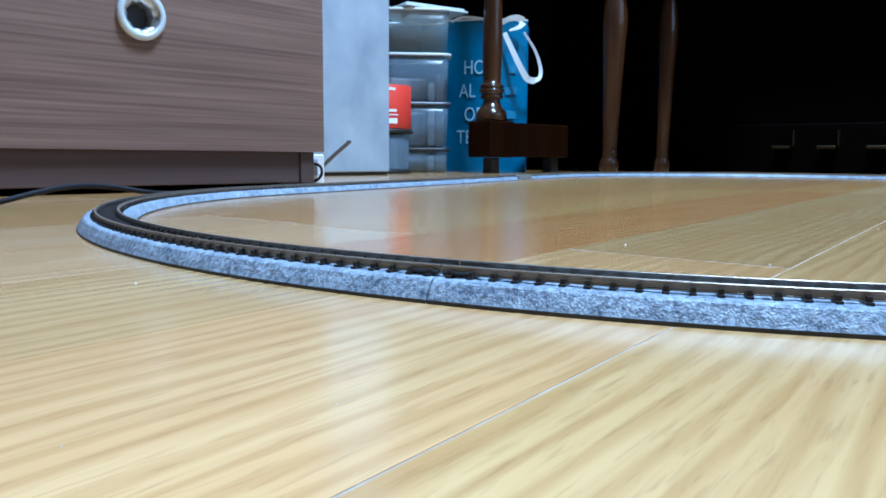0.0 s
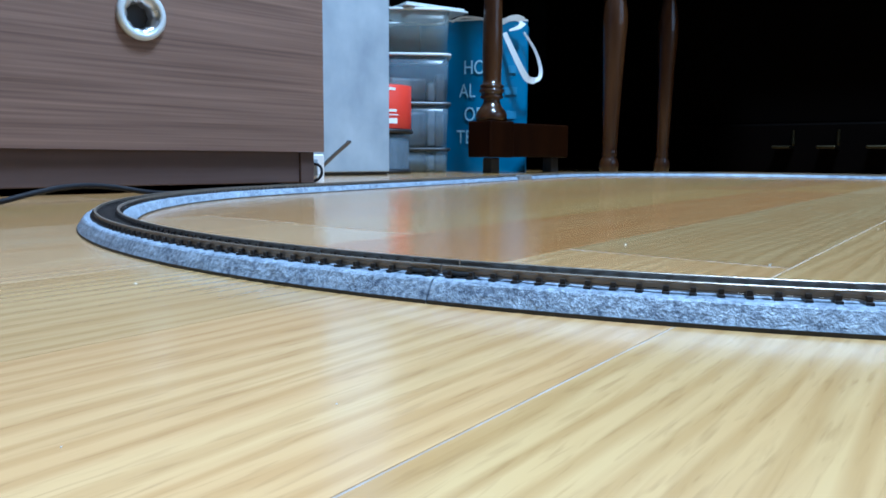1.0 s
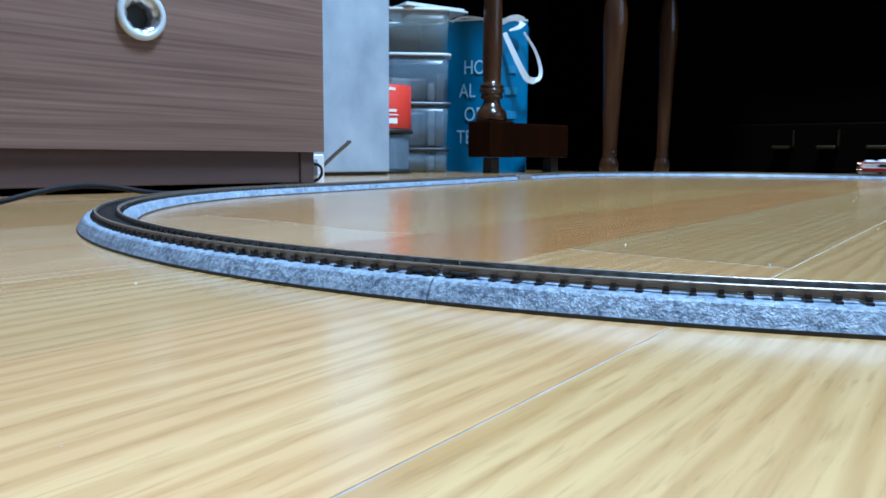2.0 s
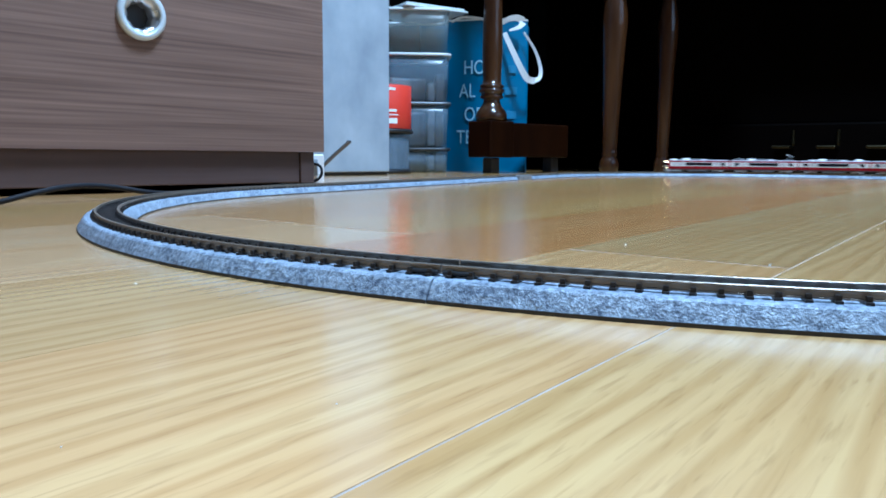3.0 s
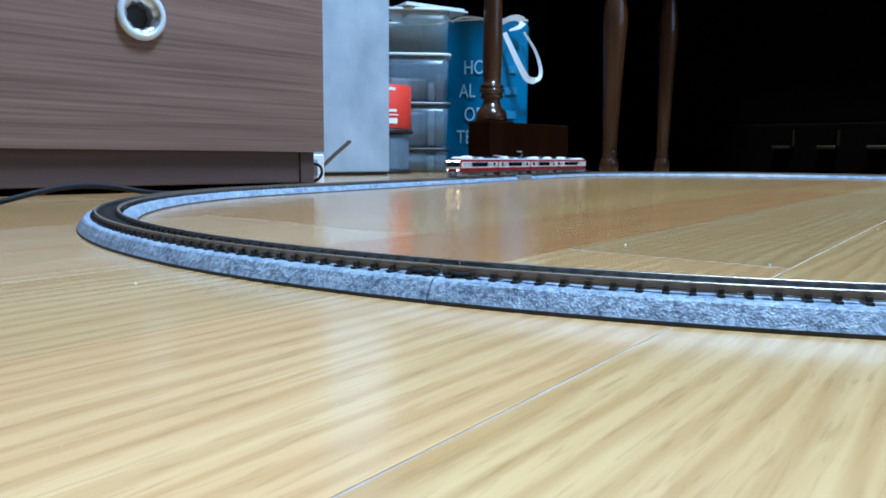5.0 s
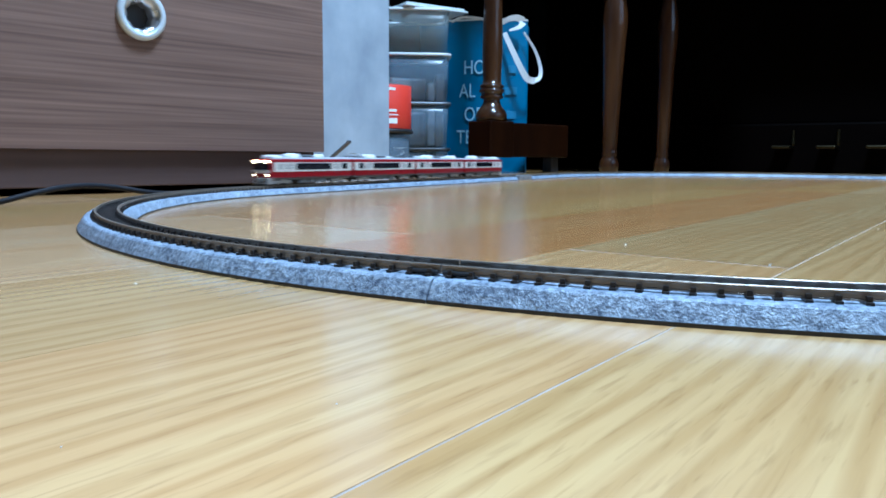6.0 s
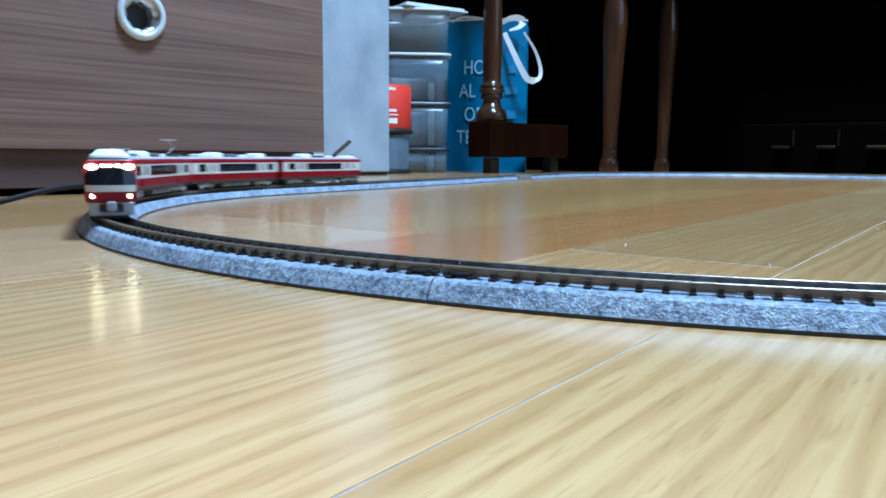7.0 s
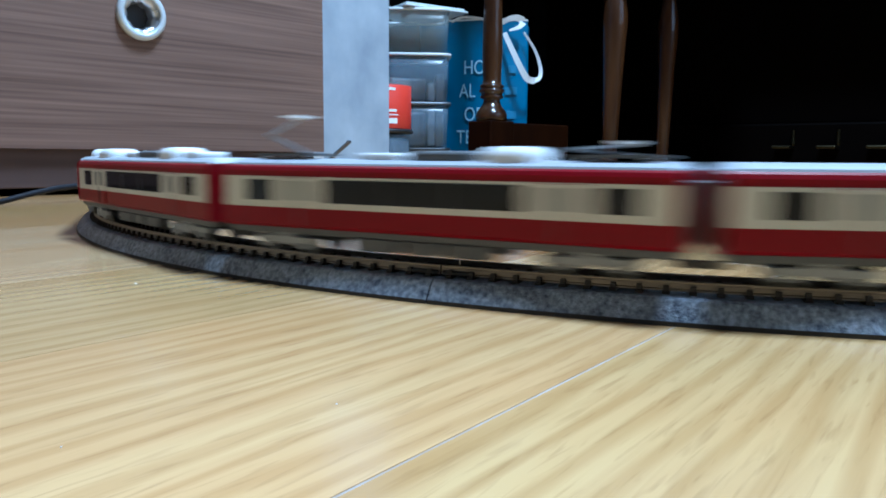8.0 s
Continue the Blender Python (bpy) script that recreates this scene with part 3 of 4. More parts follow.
    # couplings and end doors
    for sgn in (-1, 1):
        xe = front if sgn > 0 else -back
        if (lead and sgn > 0) or (tail and sgn < 0):
            continue
        part("gangway", cuboid(*sorted((sgn * (HALF_L - 0.0004), sgn * (HALF_L + 0.0012))), -0.0035, 0.0035, 0.0155, 0.0285, 0.0003, 1), TRAIN_GREY, c, "grey gangway bellows")
        part("coupler", cuboid(*sorted((sgn * (HALF_L - 0.004), sgn * (HALF_L + 0.0015))), -0.0009, 0.0009, 0.0105, 0.0122, 0.0003, 1), BLACK, c)
    for sgn, has in ((1, lead), (-1, tail)):
        if not has:
            continue
        nose = new("cab_front")
        nose.parent = c
        nose.matrix_basis = pose(0, 0, 0, 0, 0, 0 if sgn > 0 else 180)
        f0 = HALF_L - 0.0015
        # rounded shell of the cab end
        bm = bmesh.new()
        prev = None
        for z, lean, w in ((Z_FLOOR - 0.0002, 0.0022, 0.0088), (Z_LINE0, 0.0027, 0.0093), (Z_WIN0 + 0.001, 0.0026, 0.0094), (0.0268, 0.0014, 0.0092), (0.0290, 0.0007, 0.0088), (0.0306, -0.0006, 0.0078)):
            ring = []
            for k in range(9):
                y = -1 + k / 4
                ring.append(bm.verts.new((f0 + lean - 0.0022 * abs(y) ** 3, y * w, z)))
            ring += [bm.verts.new((f0 - 0.003, w, z)), bm.verts.new((f0 - 0.003, -w, z))]
            if prev:
                for j in range(11):
                    bm.faces.new((prev[j], prev[(j + 1) % 11], ring[(j + 1) % 11], ring[j]))
            else:
                bm.faces.new(ring[::-1])
            prev = ring
        bm.faces.new(prev)
        bmesh.ops.recalc_face_normals(bm, faces=bm.faces[:])
        part("cab_shell", bm, TRAIN_RED, nose, "", True)

        def strip(z0, z1, l0, l1, w0, proud, mat, name):
            b3 = bmesh.new()
            rows = []
            for z, lean in ((z0, l0), (z1, l1)):
                rows.append([b3.verts.new((f0 + lean + proud - 0.0022 * abs(-1 + k / 4) ** 3 * (w0 / 0.0092) ** 3, (-1 + k / 4) * w0, z)) for k in range(9)])
                rows.append([b3.verts.new((f0 + lean + proud - 0.0006 - 0.0022 * abs(-1 + k / 4) ** 3 * (w0 / 0.0092) ** 3, (-1 + k / 4) * w0, z)) for k in range(9)])
            a, b_, d, e = rows
            for k in range(8):
                b3.faces.new((a[k], a[k + 1], d[k + 1], d[k]))
                b3.faces.new((b_[k], e[k], e[k + 1], b_[k + 1]))
                b3.faces.new((d[k], d[k + 1], e[k + 1], e[k]))
                b3.faces.new((a[k], b_[k], b_[k + 1], a[k + 1]))
            b3.faces.new((a[0], d[0], e[0], b_[0]))
            b3.faces.new((a[8], b_[8], e[8], d[8]))
            bmesh.ops.recalc_face_normals(b3, faces=b3.faces[:])
            return part(name, b3, mat, nose)
        strip(0.0213, 0.0284, 0.0027, 0.0009, 0.0090, 0.0003, TRAIN_GLASS, "windscreen")
        strip(0.0187, 0.0212, 0.0027, 0.0027, 0.0090, 0.0004, TRAIN_CREAM, "ivory_stripe")
        part("wiper", sweep([(f0 + 0.0034, -0.002, 0.0214), (f0 + 0.0025, 0.001, 0.0262)], 0.00012, 5), BLACK, nose)
        lit = HEADLIGHT if sgn > 0 else TAIL_OFF
        for y in (-0.0070, 0.0070):
            h = part("headlight", lathe([(0.0004, -0.0006), (0.0019, -0.0004), (0.0021, 0.0002), (0.0014, 0.0007), (0.0004, 0.0008)], 14), lit, nose)
            h.matrix_basis = pose(f0 + 0.0012, y * 0.94, 0.0283, 0, 90, 0) @ Matrix.Diagonal((0.55, 1.05, 1, 1))
            m2 = part("marker_light", lathe([(0.0003, -0.0004), (0.0008, -0.0003), (0.0008, 0.0003), (0.0003, 0.0006)], 12), lit, nose)
            m2.matrix_basis = pose(f0 + 0.0015, y * 0.95, 0.0169, 0, 90, 0)
        for y in (-0.0026, 0.0026, 0.0):
            h = part("roof_light", cuboid(-0.0004, 0.0004, -0.0007, 0.0007, -0.0005, 0.0005, 0.0002, 1), lit, nose)
            h.matrix_basis = pose(f0 + 0.0018, y, 0.0287)
        part("skirt", cuboid(f0 - 0.006, f0 + 0.0018, -0.0082, 0.0082, 0.0094, 0.0146, 0.0006, 2), TRAIN_SKIRT, nose, "silver-grey front skirt")
        part("coupler_pocket", cuboid(f0 + 0.0012, f0 + 0.0021, -0.0044, 0.0044, 0.0108, 0.0140, 0.0003, 1), BLACK, nose)
        part("knuckle_coupler", cuboid(f0 + 0.0012, f0 + 0.0042, -0.0018, 0.0018, 0.0112, 0.0150, 0.0007, 2), TRAIN_SKIRT, nose)
        part("rail_guard", cuboid(f0 - 0.004, f0 + 0.0008, -0.0062, 0.0062, 0.0082, 0.0096), BLACK, nose)
    return c


bogies = []
CARS = [
    car(True, False, [], "red and ivory leading model train car with lit headlights"),
    car(False, False, [(0.0455, False), (-0.0425, True)], "red and ivory model train car with two pantographs"),
    car(False, False, [], "red and ivory model train car with plain roof units"),
    car(False, True, [], "red and ivory rear model train car with unlit lamps"),
]


# ---- the walnut drawer cabinet; local x along its front, y into it ----
def drawer_cabinet():
    c = thing("drawer_cabinet", pose(-0.1325, 0.784, 0, 0, 0, 45.0), "walnut-veneered drawer cabinet with a round metal finger pull", "cabinet")
    z0 = 0.0375
    part("carcass", cuboid(-0.80, 0.006, 0.014, 0.46, z0 + 0.001, 0.90, 0.002), WALNUT, c)
    # drawer front with a round hole
    px, pz, r = -0.1792, 0.1512, 0.0175
    bm = bmesh.new()
    n = 40
    x0, x1, za, zb = -0.80, 0.010, z0, 0.40
    hole = [(px + r * math.cos(2 * math.pi * k / n), pz + r * math.sin(2 * math.pi * k / n)) for k in range(n)]
    rim = []
    for k in range(n):
        a = 2 * math.pi * k / n
        dx, dz = math.cos(a), math.sin(a)
        reach = min((x1 - px) / dx if dx > 1e-6 else 1e9, (x0 - px) / dx if dx < -1e-6 else 1e9, (zb - pz) / dz if dz > 1e-6 else 1e9, (za - pz) / dz if dz < -1e-6 else 1e9)
        rim.append((px + dx * reach, pz + dz * reach))
    corners = [(x1, zb), (x0, zb), (x0, za), (x1, za)]
    for y in (0.0, 0.0138):
        hv = [bm.verts.new((x, y, z)) for x, z in hole]
        rv = [bm.verts.new((x, y, z)) for x, z in rim]
        for k in range(n):
            k2 = (k + 1) % n
            bm.faces.new((hv[k], hv[k2], rv[k2], rv[k]))
            (xa, z_a), (xb, z_b) = rim[k], rim[k2]
            if abs(xa - xb) > 1e-6 and abs(z_a - z_b) > 1e-6:
                for cxz in corners:
                    if (abs(cxz[0] - xa) < 1e-6 or abs(cxz[1] - z_a) < 1e-6) and (abs(cxz[0] - xb) < 1e-6 or abs(cxz[1] - z_b) < 1e-6):
                        bm.faces.new((rv[k], rv[k2], bm.verts.new((cxz[0], y, cxz[1]))))
        if y == 0.0:
            front = hv
        else:
            for k in range(n):
                bm.faces.new((front[k], front[(k + 1) % n], hv[(k + 1) % n], hv[k]))
    for xa, xb, z_a, z_b in ((x0, x1, za, za), (x1, x1, za, zb), (x0, x1, zb, zb), (x0, x0, za, zb)):
        bm.faces.new([bm.verts.new(v) for v in ((xa, 0, z_a), (xb, 0, z_b), (xb, 0.0138, z_b), (xa, 0.0138, z_a))])
    bmesh.ops.remove_doubles(bm, verts=bm.verts[:], dist=1e-6)
    bmesh.ops.recalc_face_normals(bm, faces=bm.faces[:])
    d = part("drawer_front", bm, WALNUT, c)
    ring = part("finger_pull", lathe([(0.0172, -0.010), (0.0172, 0.0012), (0.0165, 0.0028), (0.0150, 0.0040), (0.0172, 0.0046), (0.0196, 0.0044), (0.0210, 0.0030), (0.0213, 0.0004), (0.0176, 0.0003), (0.0176, -0.010)], 48, caps=False), PALE_RING, d, "pale enamelled finger-pull ring", True)
    ring.matrix_basis = pose(px, 0, pz, 90, 0, 0)
    def crimped(bm):
        for v in bm.verts:
            if v.co.xy.length < 0.0125:
                v.co.xy *= 1 + 0.045 * math.cos(9 * math.atan2(v.co.y, v.co.x))
        return bm
    part("inner_ring", crimped(lathe([(0.0108, -0.012), (0.0110, -0.004), (0.0116, -0.0006), (0.0158, 0.0024), (0.0168, 0.0018), (0.0168, -0.012)], 54, caps=False)), CHROME, ring, "worn metal inner ring", True)
    # black disc stands in for the shade deep inside the hole
    part("hole_shade", lathe([(0.0165, -0.0135), (0.0165, -0.0122)], 32), BLACK, ring)
    # black filler takes the place of shade between the drawer fronts
    part("drawer_gap", cuboid(x0, x1 - 0.002, 0.004, 0.0135, 0.4005, 0.4045), BLACK, c)
    part("upper_drawer_front", cuboid(x0, x1, 0.0, 0.0138, 0.405, 0.88, 0.0012), WALNUT, c)
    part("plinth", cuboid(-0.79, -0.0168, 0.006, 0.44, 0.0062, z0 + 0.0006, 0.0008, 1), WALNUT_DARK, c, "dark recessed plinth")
    # black strips added to keep light out of the gap below the plinth
    part("gap_blocker_back", cuboid(-0.79, -0.003, 0.425, 0.4395, 0.0, 0.0060), BLACK, c)
    part("gap_blocker_side", cuboid(-0.010, -0.002, 0.042, 0.4245, 0.0, 0.0060), BLACK, c)
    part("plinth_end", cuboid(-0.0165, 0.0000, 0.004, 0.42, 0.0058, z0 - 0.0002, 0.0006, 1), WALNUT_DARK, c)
    for x in (-0.028, -0.74):
        for y in (0.010, 0.40):
            part("glide", cuboid(x - 0.022, x + 0.022, y, y + 0.03, 0.0, 0.0063, 0.001, 1), BLACK, c)
    return c


drawer_cabinet()


def steel_cabinet():
    c = thing("steel_cabinet", pose(-0.100, 1.392, 0, 0, 0, 47), "pale blue-grey painted metal cabinet with scuffed side", "cabinet")
    part("side_panel", cuboid(-0.30, 0.0, 0.0, 0.05, 0.006, 0.86, 0.002), STEEL_PAINT, c)
    part("case", cuboid(-0.298, -0.002, 0.0505, 0.38, 0.006, 0.858, 0.002), STEEL_PAINT, c)
    part("base_strip", cuboid(-0.296, -0.003, 0.004, 0.37, 0.0, 0.0058), BLACK, c, "black base strip")


steel_cabinet()


# ---- small things by the cabinet ----
def power_adapter():
    a = thing("power_adapter", pose(-0.1530, 0.905, 0, 0, 0, 20), "white plastic plug adapter standing beside the cabinet", "adapter")
    part("shell", cuboid(-0.0085, 0.0085, -0.006, 0.012, 0.0, 0.0355, 0.002, 3), WHITE_PLASTIC, a)
    part("face_plate", cuboid(-0.0075, 0.0005, -0.0075, -0.0058, 0.010, 0.030, 0.0008, 2), STEEL_PAINT, a)
    part("cord", sweep(bezier((-0.005, -0.0072, 0.024), (0.007, -0.016, 0.026), (0.008, -0.018, 0.004), (-0.010, -0.010, 0.003)), 0.0017, 8), RUBBER, a, "black cord loop", True)


power_adapter()


def rod():
    r = thing("metal_rod", pose(-0.1465, 0.930, 0.0), "dark grey flat rod leaning up beside the adapter", "rod")
    part("shaft", sweep([(-0.016, 0.014, 0.0), (-0.006, 0.012, 0.020), (0.0125, 0.006, 0.0365), (0.0295, 0.000, 0.0505)], 0.0031, 8, 0.8), GREY_STICK, r)
    part("tip", cuboid(0.027, 0.033, -0.004, 0.000, 0.0492, 0.0530, 0.0006, 1), GREY_STICK, r)


rod()


def floor_cable():
    pts = bezier((-0.62, 0.44, 0.0022), (-0.40, 0.46, 0.0022), (-0.315, 0.452, 0.0022), (-0.283, 0.478, 0.0026), 14)
    pts += bezier((-0.283, 0.478, 0.0026), (-0.262, 0.500, 0.010), (-0.262, 0.535, 0.015), (-0.232, 0.556, 0.0075), 14)[1:]
    pts += bezier((-0.232, 0.556, 0.0075), (-0.214, 0.568, 0.0025), (-0.205, 0.60, 0.0022), (-0.195, 0.66, 0.0022), 12)[1:]
    pts += bezier((-0.195, 0.66, 0.0022), (-0.17, 0.73, 0.0022), (-0.15, 0.80, 0.0022), (-0.153, 0.88, 0.0022), 12)[1:]
    c = tagged(link("floor_cable", sweep(pts, 0.0019, 8), RUBBER, smooth=True), "black rubber cable lying loosely on the floor", "cable")


floor_cable()


def disc_tub(x, y, z, red, top):
    t = thing("disc_tub", pose(x, y, z), "clear disc tub with a red label" if red else "smoky clear disc tub on a black base", "disc tub", "stacked disc tubs")
    part("base", lathe([(0.060, 0.0), (0.0655, 0.001), (0.0655, 0.007), (0.063, 0.009)], 40), BLACK, t, "black base", True)
    part("cover", lathe([(0.0615, 0.0092), (0.0615, top - 0.010), (0.058, top - 0.0025), (0.030, top), (0.002, top)], 40, caps=False), CLEAR if red else CLEAR_GREY, t, "", True)
    part("discs", lathe([(0.059, 0.010), (0.059, 0.066)], 36), CONTENT if not red else RED_LABEL, t)
    if red:
        bm = lathe([(0.0618, 0.0095), (0.0622, 0.010), (0.0622, 0.0950), (0.0618, 0.0955)], 44, caps=False)
        part("label", bm, RED_LABEL, t, "red paper label", True)
        for a, zz, w, hh in ((-68, 0.084, 0.022, 0.005), (-63, 0.042, 0.017, 0.005), (-61, 0.035, 0.019, 0.0022), (-66, 0.019, 0.026, 0.0105)):
            bm = bmesh.new()
            n = 6
            for k in range(n):
                aa, ab = (radians(a) + (j - n / 2) * w / 0.0625 / n for j in (k, k + 1))
                q = [(0.06235 * math.cos(v), 0.06235 * math.sin(v), zz + d) for v, d in ((aa, 0), (ab, 0), (ab, hh), (aa, hh))]
                o = [(0.0628 * math.cos(v), 0.0628 * math.sin(v), zz + d) for v, d in ((aa, 0), (ab, 0), (ab, hh), (aa, hh))]
                vq, vo = [bm.verts.new(v) for v in q], [bm.verts.new(v) for v in o]
                bm.faces.new(vo)
                for j in range(4):
                    bm.faces.new((vq[j], vq[(j + 1) % 4], vo[(j + 1) % 4], vo[j]))
            part("print_bar", bm, WHITE_INK, t)


disc_tub(-0.1315, 1.56, 0.0, False, 0.0800)
disc_tub(-0.1295, 1.56, 0.0805, True, 0.1120)


def tapered_tub(w, d, h, taper, corner, th):
    """An open box with rounded corners, narrower at the bottom."""
    bm = bmesh.new()

    def ring(hw, hd, r, z):
        pts = []
        for qx, qy, a0 in ((1, 1, 0), (-1, 1, 90), (-1, -1, 180), (1, -1, 270)):
            for k in range(6):
                a = radians(a0 + k * 18)
                pts.append(bm.verts.new((qx * (hw - r) + r * math.cos(a), qy * (hd - r) + r * math.sin(a), z)))
        return pts
    rings = [ring(w - taper, d - taper, corner, 0.0), ring(w - taper * 0.4, d - taper * 0.4, corner, h * 0.6), ring(w, d, corner, h), ring(w - th, d - th, corner, h),
             ring(w - taper * 0.4 - th, d - taper * 0.4 - th, corner, h * 0.6), ring(w - taper - th, d - taper - th, corner, th)]
    for a, b in zip(rings, rings[1:]):
        n = len(a)
        for k in range(n):
            bm.faces.new((a[k], a[(k + 1) % n], b[(k + 1) % n], b[k]))
    bm.faces.new(rings[0][::-1])
    bm.faces.new(rings[-1])
    return bm


def tub_rim(w, d, corner, z0, z1):
    bm = bmesh.new()
    rows = []
    for o, z in ((0.0, z0), (0.0045, z0), (0.0045, z1), (0.0, z1), (-0.002, z1 - 0.001)):
        pts = []
        for qx, qy, a0 in ((1, 1, 0), (-1, 1, 90), (-1, -1, 180), (1, -1, 270)):
            for k in range(6):
                a = radians(a0 + k * 18)
                pts.append(bm.verts.new((qx * (w - corner) + (corner + o) * math.cos(a), qy * (d - corner) + (corner + o) * math.sin(a), z)))
        rows.append(pts)
    for a, b in zip(rows, rows[1:] + rows[:1]):
        n = len(a)
        for k in range(n):
            bm.faces.new((a[k], a[(k + 1) % n], b[(k + 1) % n], b[k]))
    bmesh.ops.recalc_face_normals(bm, faces=bm.faces[:])
    return bm


def storage_boxes():
    """Four stacked clear boxes with their rims and a loose lid."""
    heights = ((0.0, 0.0535, CLEAR_GREY), (0.055, 0.152, CLEAR_GREY), (0.1535, 0.256, CLEAR_GREY), (0.2575, 0.350, CLEAR))
    for i, (z0, z1, mat) in enumerate(heights):
        w, d, h = 0.070, 0.088, z1 - z0
        b = thing("storage_box", pose(-0.0645, 1.735, z0, 0, 0, 4), "clear plastic storage box holding dark grey parts" if i < 3 else "empty clear plastic storage box on the stack", "storage box", "stacked storage boxes")
        part("tub", tapered_tub(w, d, h - 0.003, 0.004, 0.016, 0.0015), mat, b, "", True)
        part("rim", tub_rim(w, d, 0.016, h - 0.006, h), RIM if i >= 2 else BLACK if i == 0 else GREY_STICK, b, "", True)
        if i < 3:
            part("contents", cuboid(-w + 0.014, w - 0.050, -0.070, 0.070, 0.0025, h * (0.8, 0.80, 0.50)[i], 0.006, 2), CONTENT, b)
            # pale block stands in for the soft highlight down the box
            part("highlight_block", cuboid(w - 0.047, w - 0.030, -0.060, 0.050, 0.0025, h * (0.7, 0.86, 0.42)[i], 0.006, 3), STEEL_PAINT, b)
            part("side_packet", cuboid(w - 0.028, w - 0.010, -0.055, 0.060, 0.0025, h * (0.8, 0.75, 0.60)[i], 0.003, 2), CONTENT, b)
    lid = thing("box_lid", pose(-0.058, 1.742, 0.3505, 0, 0.8, 30), "pale translucent lid lying askew on the box stack", "lid")
    part("plate", cuboid(-0.078, 0.078, -0.086, 0.086, 0.0, 0.005, 0.002, 2), RIM, lid)
    part("lip", cuboid(-0.072, 0.072, -0.080, 0.080, 0.0052, 0.0100, 0.002, 2), RIM, lid)


storage_boxes()


def gift_bag():
    b = thing("paper_bag", pose(0.0745, 1.875, 0, 0, 0, -8), "blue paper bag with pale lettering and white ribbon handles", "bag")
    w, d, h = 0.1285, 0.042, 0.355
    bm = bmesh.new()
    def sheet(fn, nu=10, nv=14, th=0.0008):
        g = [[bm.verts.new(fn(i / nu, j / nv)) for j in range(nv + 1)] for i in range(nu + 1)]
        for i in range(nu):
            for j in range(nv):
                bm.faces.new((g[i][j], g[i + 1][j], g[i + 1][j + 1], g[i][j + 1]))
    wob = lambda u, v: 0.004 * noise.noise(Vector((u * 3, v * 4, 1.7))) * v
    sheet(lambda u, v: (-w + 2 * w * u, -d + wob(u, v) - 0.028 * (u / 0.68 if u < 0.68 else (1 - u) / 0.32) * min(1, 0.3 + v), h * v))
    sheet(lambda u, v: (-w + 2 * w * u, d + wob(u + 5, v), h * v))
    for sx in (-1, 1):
        sheet(lambda u, v, sx=sx: (sx * (w - 0.022 * math.sin(math.pi * u) * v), -d + 2 * d * u, h * v))
    sheet(lambda u, v: (-w + 2 * w * u, -d + 2 * d * v, 0.001))
    bmesh.ops.remove_doubles(bm, verts=bm.verts[:], dist=0.0012)
    bmesh.ops.solidify(bm, geom=bm.faces[:], thickness=0.0008)
    bmesh.ops.recalc_face_normals(bm, faces=bm.faces[:])
    body = part("bag_body", bm, BAG, b, "blue paper")
    part("lining", cuboid(-w + 0.024, w - 0.024, -d + 0.010, d - 0.008, 0.004, h - 0.02), BAG_INSIDE, b)
    for txt, z, x in (("HO", 0.230, -0.021), ("AL", 0.176, -0.031), ("OF", 0.121, -0.019), ("TE", 0.067, -0.037)):
        f = min(1, 0.3 + z / h)
        words(txt, 0.046, BAG_INK, b, pose(x, -d - 0.028 * f * (x + 0.1285) / 0.175 - 0.0042, z, 90, 0, -9.1 * f) @ Matrix.Diagonal((0.75, 1, 1, 1)))
    for z, x, wd in ((0.232, 0.085, 0.020), (0.182, 0.078, 0.030), (0.126, 0.080, 0.026)):
        br = part("print_bar", cuboid(0, wd, -0.0006, 0.0, 0, 0.018, 0.0002, 1), FAINT_INK, b)
        br.matrix_basis = pose(x, -d - 0.028 * min(1, 0.3 + z / h) * (0.1285 - x) / 0.082 - 0.0040, z, 0, 0, 18)
    trim = sweep([(-w, -d - 0.001, h), (0.0463, -d - 0.030, h), (w, -d - 0.001, h)], 0.0022, 6)
    part("top_edge", trim, WHITE_PLASTIC, b, "white top edge")

    def ribbon(pts, w0, w1, facing):
        """A flat woven band along a smooth line through pts; its width runs from w0 to w1."""
        pts = [Vector(q) for q in pts]
        fine = []
        for i in range(len(pts) - 1):
            p0, p1, p2, p3 = pts[max(i - 1, 0)], pts[i], pts[i + 1], pts[min(i + 2, len(pts) - 1)]
            fine += bezier(p1, p1 + (p2 - p0) / 6, p2 - (p3 - p1) / 6, p2, 6)[:-1]
        fine.append(pts[-1])
        bm = bmesh.new()
        prev = None
        n = len(fine)
        for i, q in enumerate(fine):
            along_it = (fine[min(i + 1, n - 1)] - fine[max(i - 1, 0)]).normalized()
            s = along_it.cross(Vector(facing)).normalized() * (w0 + (w1 - w0) * i / (n - 1)) / 2
            up = s.cross(along_it).normalized() * 0.0005
            ring = [bm.verts.new(v) for v in (q - s - up, q + s - up, q + s + up, q - s + up)]
            if prev:
                for k in range(4):
                    bm.faces.new((prev[k], prev[(k + 1) % 4], ring[(k + 1) % 4], ring[k]))
            else:
                bm.faces.new(ring[::-1])
            prev = ring
        bm.faces.new(prev)
        bmesh.ops.recalc_face_normals(bm, faces=bm.faces[:])
        part("ribbon_handle", bm, RIBBON, b, "white woven ribbon")
    ribbon([(0.076, -0.080, 0.3214), (0.094, -0.088, 0.2844), (0.113, -0.094, 0.2458), (0.1306, -0.094, 0.2161), (0.149, -0.088, 0.2105)], 0.011, 0.015, (0.2, 1, 0.1))
